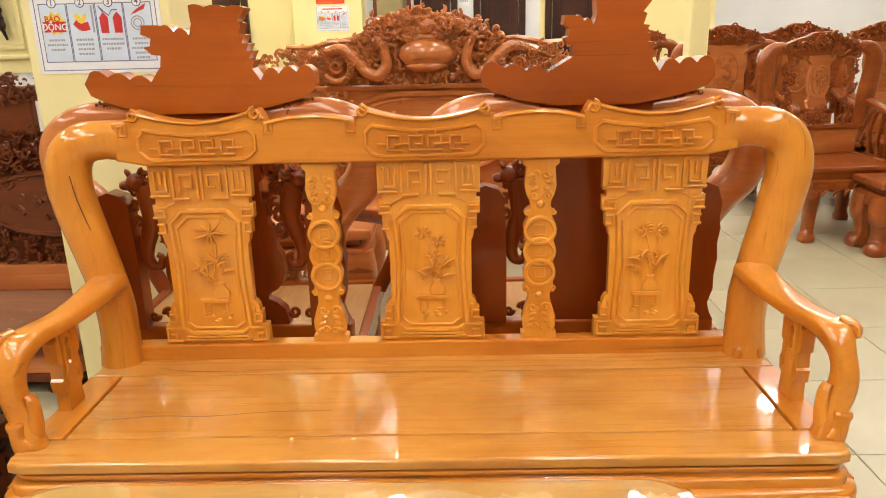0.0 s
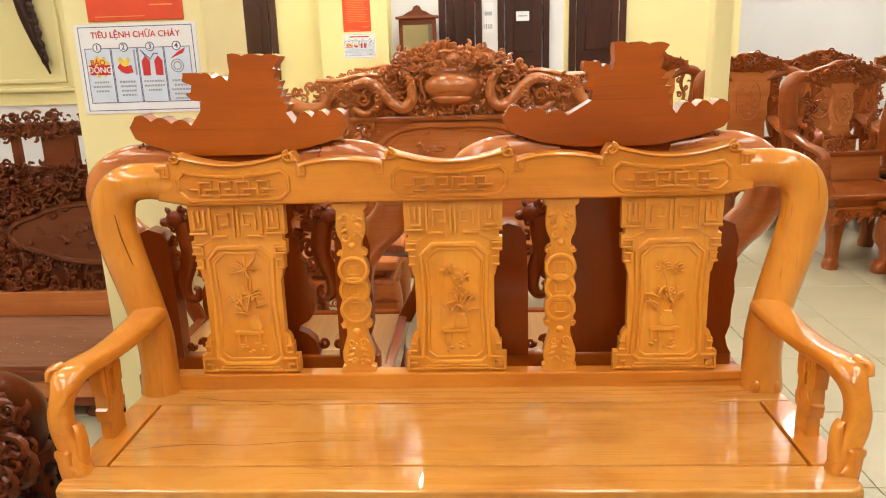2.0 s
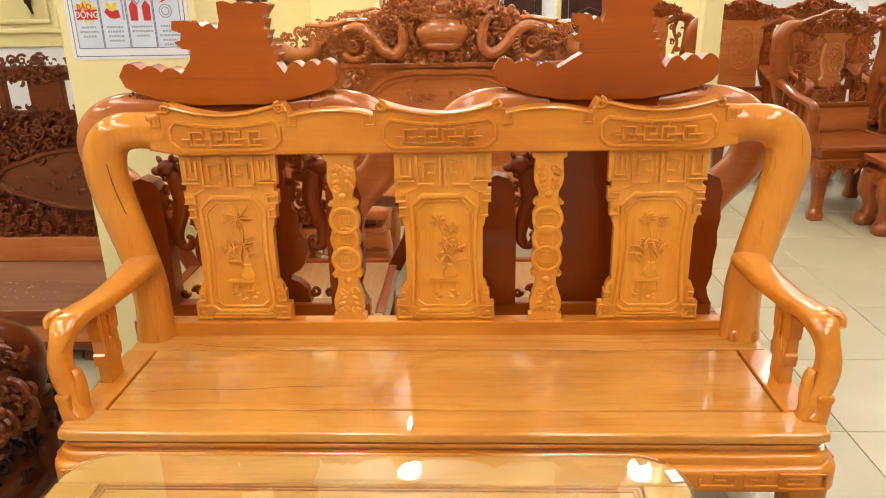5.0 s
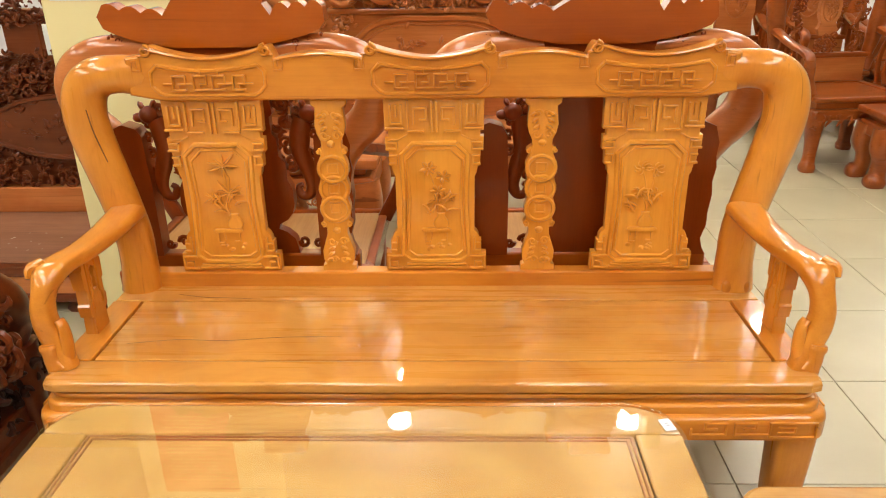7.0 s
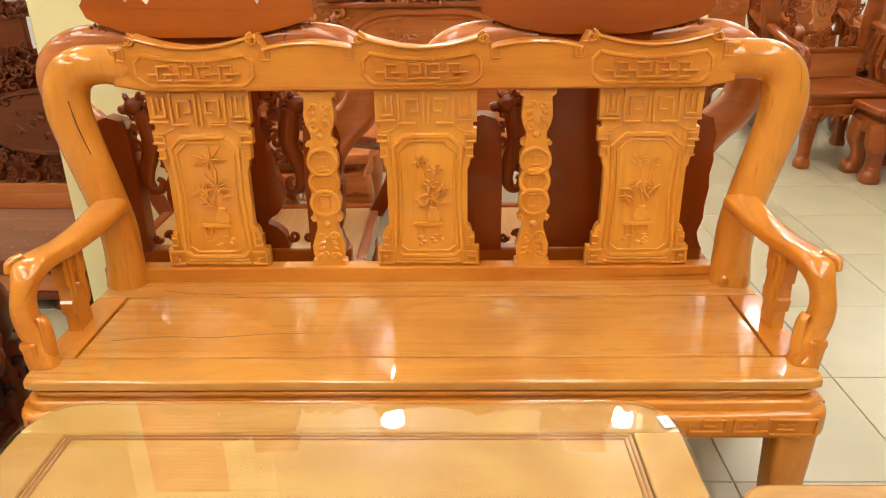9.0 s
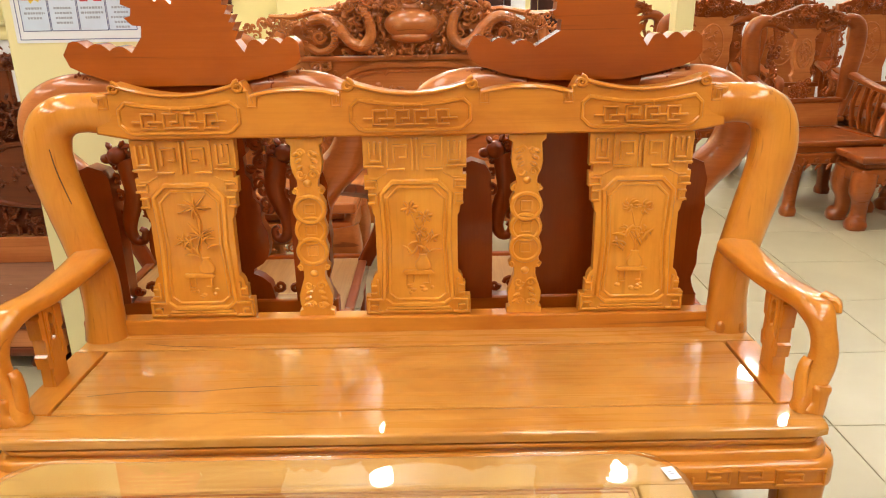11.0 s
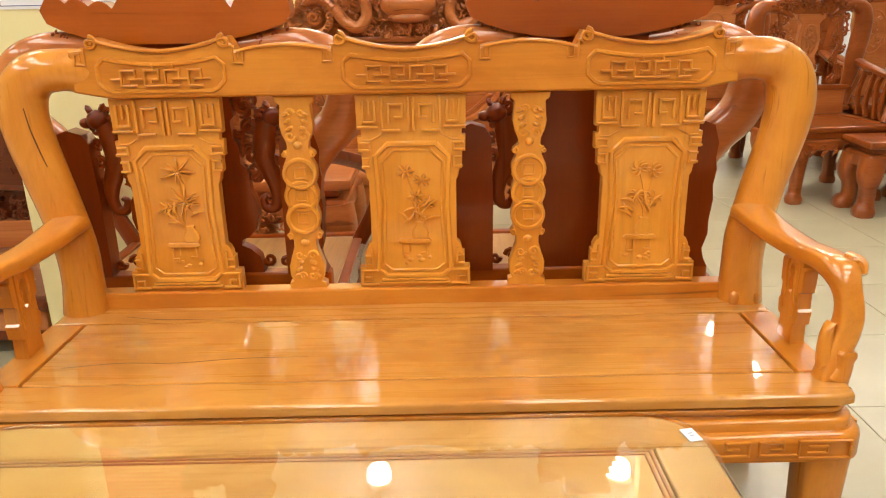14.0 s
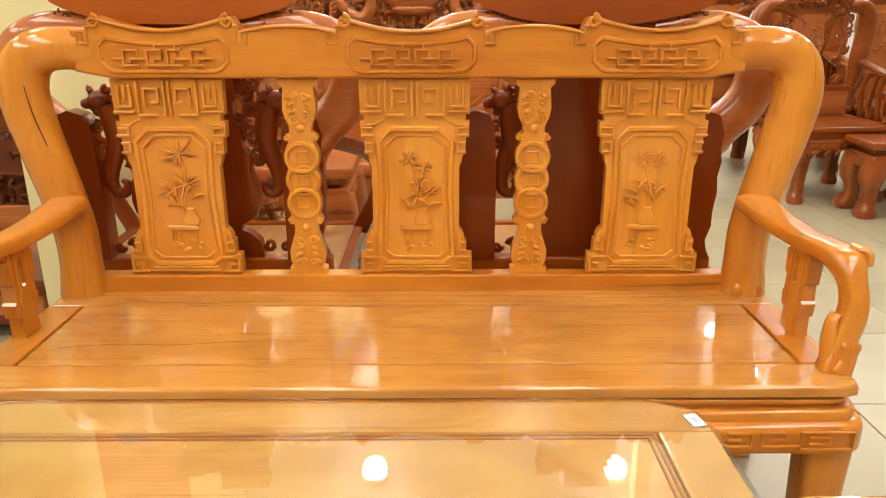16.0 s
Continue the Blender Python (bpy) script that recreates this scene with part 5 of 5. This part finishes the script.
# ---- dark daybed beside the column ----
def daybed():
    x0, x1, y0, y1 = -3.6, -1.29, 1.13, 1.80
    cx, cy = (x0 + x1) / 2, (y0 + y1) / 2
    d = thing("carved_daybed", cx, cy, 0, label="dark rosewood daybed with deeply carved back and pearl specks", category="daybed")
    hx, hy = (x1 - x0) / 2, (y1 - y0) / 2
    rnd = random.Random(8)
    part("seat", box(bmesh.new(), -hx, hx, -hy + 0.04, hy, 0.185, 0.212, 0.004), DARK_TOP, d, "brown seat boards with sheen put into their colour")
    part("seat_edge", box(bmesh.new(), -hx, hx, -hy - 0.02, -hy + 0.04, 0.17, 0.215, 0.014), DARK, d)
    part("apron", box(bmesh.new(), -hx + 0.02, hx - 0.02, -hy, hy, 0.09, 0.17, 0.01), ROSE, d)
    part("lower_beam", box(bmesh.new(), -hx + 0.02, hx - 0.02, -hy - 0.012, -hy + 0.05, 0.06, 0.095, 0.012), DARK, d)
    for sx in (-1, 0, 1):
        for sy in (-1, 1):
            X, Y = sx * (hx - 0.12), sy * (hy - 0.1)
            part("leg", sweep(bmesh.new(), [(X, Y, 0.10, 0.09, 0.07), (X, Y, 0.05, 0.07, 0.06), (X, Y, 0.001, 0.09, 0.08)], 12, 4, (0, 1, 0), 2.6), DARK, d)
    bm = bmesh.new()
    for k in range(60):
        X, Y = rnd.uniform(0.2, hx - 0.05), rnd.uniform(-hy + 0.15, -hy + 0.34)
        box(bm, X, X + rnd.uniform(0.003, 0.009), Y, Y + 0.004, 0.2122, 0.2128)
    part("pearl_specks", bm, PEARL, d, "scattered pearl inlay")
    # back: beam, carved field with a lobed panel, open rail and crest
    yb = hy - 0.03
    part("back_beam", box(bmesh.new(), -hx, hx, yb - 0.05, yb + 0.03, 0.212, 0.33, 0.006), ROSE, d)
    part("back_ground", box(bmesh.new(), -hx, hx, yb, yb + 0.025, 0.33, 0.90, 0.003), DARK, d)
    px, pz = hx - 0.34, 0.60
    bm = bmesh.new()
    foliage_carving(bm, rnd, 0.1, hx, 0.335, 0.92, yb - 0.005, 1500, 0.026, lambda a, b: abs(a - px) / 0.40 + abs(b - pz) / 0.19 > 1, 0.04)
    foliage_carving(bm, rnd, -hx, 0.1, 0.335, 0.92, yb - 0.01, 160, 0.045, None, 0.03)
    part("back_carving", bm, DARK, d, "dense dragon and cloud carving")
    bm = bmesh.new()
    pts = []
    for k in range(48):
        a = 2 * math.pi * k / 48
        r = 1 + 0.12 * abs(math.cos(2 * a))
        pts.append((px + 0.36 * r * math.cos(a), pz + 0.12 * r * math.sin(a)))
    prism(bm, pts, yb - 0.04, yb - 0.008, 0.004)
    part("lobed_panel", bm, DARK, d, "pointed lobed panel with low relief")
    bm = bmesh.new()
    cord(bm, pts, yb - 0.042, 0.012, True)
    for k in range(40):
        blob(bm, (px + rnd.gauss(0, 0.13), yb - 0.042, pz + rnd.gauss(0, 0.035)), (rnd.uniform(0.012, 0.03), 0.008, rnd.uniform(0.006, 0.014)), 1, rnd.uniform(0, 3))
    part("panel_relief", bm, DARK, d)
    for k in range(12):
        X = -hx + 0.07 + k * (2 * hx - 0.14) / 11
        w = 0.075 if k % 2 else 0.016
        part("rail_post", box(bmesh.new(), X - w, X + w, yb - 0.02, yb + 0.02, 0.89, 1.04, 0.006), DARK, d)
    crest = part("crest_rail", box(bmesh.new(), -hx, hx, yb - 0.03, yb + 0.03, 1.03, 1.09, 0.008), DARK, d)
    bm = bmesh.new()
    foliage_carving(bm, rnd, -0.2, hx, 1.03, 1.12, yb - 0.03, 420, 0.024, None, 0.015)
    part("crest_carving", bm, DARK, crest)
    return d


# lighter than the daybed's other wood: the seat's sheen is painted in
DARK_TOP = wood("worn_brown_boards", (0.34, 0.17, 0.10), (0.25, 0.11, 0.062), (0.10, 0.034, 0.018), axis="x", rough=0.33, coat=0.3, streak=0.6)
daybed()


# carved armchair corner at the edge of the aisle
def carved_chair():
    d = thing("carved_chair", -1.36, 0.05, 0, label="reddish carved chair with scrolled arm and dark base rails", category="chair")
    rnd = random.Random(14)
    part("seat", box(bmesh.new(), -0.42, 0.22, -0.30, 0.30, 0.34, 0.39, 0.01), DARK, d)
    for sx in (-0.36, 0.24):
        for sy in (-0.26, 0.26):
            part("leg", sweep(bmesh.new(), [(sx, sy, 0.36, 0.05, 0.05), (sx, sy, 0.15, 0.04, 0.04), (sx, sy, 0.001, 0.055, 0.055)], 12, 4, (0, 1, 0), 3.0), DARK, d)
        part("base_rail", box(bmesh.new(), sx - 0.03, sx + 0.03, -0.22, 0.22, 0.08, 0.14, 0.008), DARK, d)
    bm = bmesh.new()
    sweep(bm, [(0.22, 0.26, 0.36, 0.05, 0.05), (0.26, 0.24, 0.45, 0.055, 0.05), (0.30, 0.16, 0.55, 0.06, 0.05), (0.28, 0.08, 0.61, 0.055, 0.05), (0.18, 0.0, 0.60, 0.045, 0.045)], 14, 6, (0, 1, 0))
    part("arm", bm, DARK, d)
    bm = bmesh.new()
    foliage_carving(bm, rnd, 0.14, 0.36, 0.38, 0.62, 0.10, 170, 0.034, None, 0.14)
    part("arm_carving", bm, DARK, d, "heaped scroll carving")
    part("side_rail", box(bmesh.new(), 0.17, 0.25, -0.24, 0.44, 0.115, 0.195, 0.01), DARK, d)
    part("foot_rail", box(bmesh.new(), 0.13, 0.28, -0.26, 0.46, 0.012, 0.060, 0.01), DARK, d)
    bm = bmesh.new()
    foliage_carving(bm, rnd, 0.10, 0.30, 0.19, 0.37, 0.42, 120, 0.034, None, 0.36)
    part("leg_carving", bm, DOORWOOD, d, "almost black pierced carving")
    return d


carved_chair()
for ob in list(scene.objects):
    if ob.parent and any(w in ob.name for w in ("carving", "fretwork", "key_fret", "scroll_work", "crest_carving", "pearl_specks", "relief", "dragon_head", "arm_splat")):
        ob["kind"] = "stuff"


# ---- posters and notices ----
def writing(name, text, size, x, y, z, mat, parent, label=""):
    cu = bpy.data.curves.new(name, "FONT")
    cu.body, cu.size, cu.align_x, cu.align_y, cu.extrude = text, size, "CENTER", "CENTER", 0.0004
    cu.offset = 0.012 * size
    tmp = new(name + "_curve", cu)
    bpy.context.view_layer.update()
    me = bpy.data.meshes.new_from_object(tmp.evaluated_get(bpy.context.evaluated_depsgraph_get()))
    bpy.data.objects.remove(tmp)
    me.materials.clear()
    me.materials.append(mat)
    ob = new(name, me)
    ob.parent = parent
    ob.matrix_basis = pose(x, y, z, 90)
    if label:
        ob["label"] = label
    return ob


def poster(x0, x1, z0, z1, y, detail=True):
    w, h = x1 - x0, z1 - z0
    d = thing("fire_poster", x0, y, z0, label="white fire safety poster with four numbered boxes", category="poster")
    part("sheet", box(bmesh.new(), 0, w, -0.003, 0, 0, h), PAPER, d)
    def flat(name, x, xx, z, zz, mat, lift=1):
        return part(name, box(bmesh.new(), x * w, xx * w, -0.003 - 0.0005 * lift, -0.0028, z * h, zz * h), mat, d)
    bm = bmesh.new()
    t = 0.006
    for a, b, c, e in ((0.03, 0.97, 0.03, 0.03 + t * 1.4), (0.03, 0.97, 0.97 - t * 1.4, 0.97), (0.03, 0.03 + t, 0.03, 0.97), (0.97 - t, 0.97, 0.03, 0.97)):
        box(bm, a * w, b * w, -0.0036, -0.0028, c * h, e * h)
    part("border", bm, INK_BLUE, d)
    for k in range(4):
        a = 0.065 + 0.2185 * k
        b = a + 0.2145
        flat("box_fill", a, b, 0.12, 0.735, INK_SKY, 1)
        bm = bmesh.new()
        for p, q, r, s in ((a, b, 0.12, 0.128), (a, b, 0.727, 0.735), (a, a + 0.005, 0.12, 0.735), (b - 0.005, b, 0.12, 0.735)):
            box(bm, p * w, q * w, -0.0042, -0.0034, r * h, s * h)
        part("box_line", bm, INK_BLUE, d)
        cx = (a + b) / 2 * w
        bm = bmesh.new()
        prism(bm, [(cx + 0.052 * h * math.cos(2 * math.pi * q / 20), 0.74 * h + 0.052 * h * math.sin(2 * math.pi * q / 20)) for q in range(20)], -0.0048, -0.0043)
        part("number_ring", bm, INK_BLUE, d)
        bm = bmesh.new()
        prism(bm, [(cx + 0.042 * h * math.cos(2 * math.pi * q / 20), 0.74 * h + 0.042 * h * math.sin(2 * math.pi * q / 20)) for q in range(20)], -0.0054, -0.0049)
        part("number_disc", bm, PAPER, d)
        writing("number", str(k + 1), 0.085 * h, cx, -0.0058, 0.74 * h, INK_BLUE, d)
        rnd = random.Random(60 + k)
        rows = (2, 3, 2, 4)[k] + 1
        bm = bmesh.new()
        for r in range(rows):
            zz = (0.345 - 0.05 * r) * h
            ww = rnd.uniform(0.05, 0.085) * w
            u = cx - ww
            while u < cx + ww:
                l = rnd.uniform(0.010, 0.022) * w
                box(bm, u, min(u + l, cx + ww), -0.0042, -0.0036, zz, zz + 0.022 * h)
                u += l + 0.006 * w
        part("small_print", bm, INK_GREY, d, "unreadable small print")
        bm = bmesh.new()
        if k == 0:
            star = [(cx + (0.095 if q % 2 else 0.072) * w * math.cos(math.pi * q / 9), 0.53 * h + (0.13 if q % 2 else 0.09) * h * math.sin(math.pi * q / 9)) for q in range(18)]
            part("burst", prism(bm, star, -0.0044, -0.0036), INK_YELLOW, d)
            part("burst_base", prism(bmesh.new(), [(cx - 0.085 * w, 0.44 * h), (cx + 0.085 * w, 0.44 * h), (cx + 0.09 * w, 0.55 * h), (cx - 0.09 * w, 0.55 * h)], -0.0049, -0.0045), INK_RED, d)
            writing("alarm_word", "BÁO", 0.085 * h, cx - 0.01 * w, -0.0053, 0.575 * h, INK_RED, d)
            writing("alarm_word", "ĐỘNG", 0.095 * h, cx, -0.0056, 0.49 * h, PAPER, d)
        elif k == 1:
            sweep(bm, [(cx - 0.06 * w, -0.004, 0.54 * h, 0.02 * w, 0.0006), (cx - 0.01 * w, -0.004, 0.49 * h, 0.03 * w, 0.0006), (cx + 0.05 * w, -0.004, 0.50 * h, 0.03 * w, 0.0006)], 10, 4)
            part("pictogram", bm, INK_RED, d)
            bm = bmesh.new()
            sweep(bm, [(cx - 0.05 * w, -0.0046, 0.62 * h, 0.016 * w, 0.0006), (cx - 0.005 * w, -0.0046, 0.55 * h, 0.02 * w, 0.0006), (cx + 0.03 * w, -0.0046, 0.62 * h, 0.012 * w, 0.0006)], 10, 4)
            part("pictogram", bm, INK_YELLOW, d)
            flat("pictogram_bar", (cx / w) + 0.075, (cx / w) + 0.088, 0.43, 0.71, INK_GREY, 3)
        elif k == 2:
            for u in (-0.05, 0.055):
                prism(bm, [(cx + (u - 0.03) * w, 0.42 * h), (cx + (u + 0.03) * w, 0.42 * h), (cx + (u + 0.034) * w, 0.58 * h), (cx + u * w, 0.64 * h), (cx + (u - 0.034) * w, 0.58 * h)], -0.0044, -0.0036)
            part("pictogram", bm, INK_RED, d)
            bm = bmesh.new()
            cord(bm, [(cx - 0.05 * w, 0.64 * h), (cx - 0.08 * w, 0.70 * h), (cx - 0.01 * w, 0.60 * h), (cx + 0.02 * w, 0.66 * h), (cx + 0.06 * w, 0.66 * h)], -0.0046, 0.0016)
            part("pictogram_line", bm, INK_BLUE, d)
        else:
            prism(bm, [(cx - 0.06 * w, 0.60 * h), (cx + 0.05 * w, 0.66 * h), (cx + 0.07 * w, 0.72 * h), (cx, 0.67 * h)], -0.0044, -0.0036)
            part("pictogram", bm, INK_RED, d)
            bm = bmesh.new()
            for r in (0.05, 0.03):
                cord(bm, [(cx - 0.01 * w + r * w * math.cos(2 * math.pi * q / 16), 0.52 * h + r * w * math.sin(2 * math.pi * q / 16)) for q in range(16)], -0.004, 0.0016, True)
            part("pictogram_line", bm, INK_GREY, d)
    if detail:
        writing("title", "TIÊU LỆNH CHỮA CHÁY", 0.094 * h, w * 0.5, -0.0040, 0.875 * h, INK_RED, d, "dark red capital letters")
    else:
        flat("title_bar", 0.2, 0.8, 0.85, 0.90, INK_RED)
    return d


def notice(x0, x1, z0, z1, y):
    d = thing("red_notice", x0, y, z0, label="red notice board with rows of small gold print", category="notice")
    w, h = x1 - x0, z1 - z0
    part("board", box(bmesh.new(), 0, w, -0.006, 0, 0, h, 0.001), NOTICE, d)
    bm = bmesh.new()
    rnd = random.Random(2)
    z = 0.10
    while z < h - 0.05:
        a = rnd.uniform(0.10, 0.18) * w
        box(bm, a, w * rnd.uniform(0.75, 0.93), -0.0075, -0.0055, z, z + 0.004)
        z += 0.018
    box(bm, 0.08 * w, 0.6 * w, -0.0075, -0.0055, 0.012, 0.015)
    box(bm, 0.66 * w, 0.9 * w, -0.0075, -0.0055, 0.045, 0.049)
    part("print", bm, NOTICE_INK, d, "unreadable gold lines")
    return d


POS = (-1.252, -0.843, 1.168, 1.458)
poster(POS[0], POS[1], POS[2], POS[3], CY)
notice(POS[0] + 0.055, POS[1] - 0.035, POS[3] + 0.008, POS[3] + 0.50, CY)
poster(-1.37, -1.02, 1.27, 1.53, 6.8, False)
notice(-1.36, -1.06, 1.55, 1.95, 6.8)
sheet = thing("wall_sheet", 0.20, FAR + 0.02, 1.6, label="small white sheet with dark marks on the wall", category="paper")
part("sheet", box(bmesh.new(), -0.055, 0.055, -0.004, 0, -0.1, 0.22), PAPER, sheet)
for k in range(5):
    part("mark", box(bmesh.new(), -0.045 + 0.019 * k, -0.034 + 0.019 * k, -0.0052, -0.0035, -0.06, -0.01), INK_GREY, sheet)
part("mark", box(bmesh.new(), -0.04, 0.04, -0.0052, -0.0035, 0.08, 0.12), INK_GREY, sheet)
card = thing("door_sign", 0.57, FAR - 0.032, 1.66, label="small white sign on the dark door", category="sign")
part("plate", box(bmesh.new(), -0.07, 0.07, -0.003, 0, -0.05, 0.05), PAPER, card)
part("print", box(bmesh.new(), -0.05, 0.05, -0.0042, -0.0025, -0.005, 0.01), INK_GREY, card)

# dark carving that hangs on the recess wall
hang = thing("wall_carving", -2.62, LW, 1.6, label="long dark carved root hanging on the yellow wall", category="carving")
bm = bmesh.new()
rnd = random.Random(77)
sweep(bm, [(-0.10, -0.03, 0.75, 0.03, 0.03), (-0.08, -0.03, 0.4, 0.035, 0.03), (-0.06, -0.03, 0.1, 0.035, 0.03), (-0.01, -0.03, -0.10, 0.03, 0.025), (0.055, -0.025, -0.33, 0.006, 0.006)], 10, 6)
for k in range(60):
    t = rnd.random()
    blob(bm, (-0.10 + 0.15 * t + rnd.uniform(-0.03, 0.03) * (1.1 - t), -0.045, 0.75 - 1.0 * t), (0.022, 0.016, 0.035), 1, rnd.uniform(-0.6, 0.6))
part("root", bm, DOORWOOD, hang)

# dressing cabinet with a mirror at the far end
cab = thing("mirror_cabinet", -0.56, 6.75, 0, label="brown wooden cabinet with mirror and carved pediment", category="cabinet")
part("body", box(bmesh.new(), -0.26, 0.26, -0.2, 0.2, 0.001, 0.85, 0.008), DARK, cab)
bm = bmesh.new()
for a, b, c, e in ((-0.2, -0.16, 0.85, 1.66), (0.16, 0.2, 0.85, 1.66), (-0.16, 0.16, 1.60, 1.66), (-0.16, 0.16, 0.85, 0.9)):
    box(bm, a, b, 0.02, 0.07, c, e, 0.005)
part("mirror_frame", bm, DARK, cab)
part("mirror", box(bmesh.new(), -0.159, 0.159, 0.035, 0.05, 0.901, 1.599), MIRROR, cab, "mirror glass")
bm = bmesh.new()
box(bm, -0.23, 0.23, 0.0, 0.08, 1.66, 1.69, 0.006)
prism(bm, mirror_pts([(0.0, 1.80), (0.03, 1.79), (0.05, 1.75), (0.10, 1.73), (0.15, 1.70), (0.20, 1.69)])[0:12], 0.02, 0.06, 0.004)
part("pediment", bm, DARK, cab)


# ---- floor ----
TW = 0.486
TX, TY = 0.80, 0.19
slab_bm = box(bmesh.new(), -6.2, 7.2, -7.2, FAR + 0.8, -0.12, -0.004)
floor = tagged(solid("floor", slab_bm, GROUT), "glossy cream tiled showroom floor", "floor", kind="structure")
tile_bm = box(bmesh.new(), -TW / 2 + 0.0015, TW / 2 - 0.0015, -TW / 2 + 0.0015, TW / 2 - 0.0015, -0.012, 0.0, 0.0015, 1)
tile_me = bpy.data.meshes.new("tile")
tile_bm.to_mesh(tile_me)
tile_bm.free()
tile_me.materials.append(TILE)
near, rest = [], []
for i in range(-13, 13):
    for j in range(-15, 14):
        x, y = TX + TW * (i + 0.5), TY + TW * (j + 0.5)
        if not (-5.9 < x < 6.9 and -6.9 < y < FAR - 0.1):
            continue
        (near if -2.0 < x < 4.2 and -1.2 < y < 6.6 else rest).append((x, y))
for x, y in near[:300]:
    t = new("tile", tile_me)
    t.parent = floor
    t.location = (x, y, 0)
vs, fs = [], []
for x, y in rest + near[300:]:
    k = len(vs)
    h = TW / 2 - 0.0015
    vs += [(x - h, y - h, 0), (x + h, y - h, 0), (x + h, y + h, 0), (x - h, y + h, 0), (x - h, y - h, -0.01), (x + h, y - h, -0.01), (x + h, y + h, -0.01), (x - h, y + h, -0.01)]
    fs += [(k, k + 1, k + 2, k + 3), (k, k + 4, k + 5, k + 1), (k + 1, k + 5, k + 6, k + 2), (k + 2, k + 6, k + 7, k + 3), (k + 3, k + 7, k + 4, k)]
me = bpy.data.meshes.new("outer_tiles")
me.from_pydata(vs, [], fs)
me.materials.append(TILE)
outer = new("outer_tiles", me)
outer.parent = floor
outer["kind"] = "stuff"
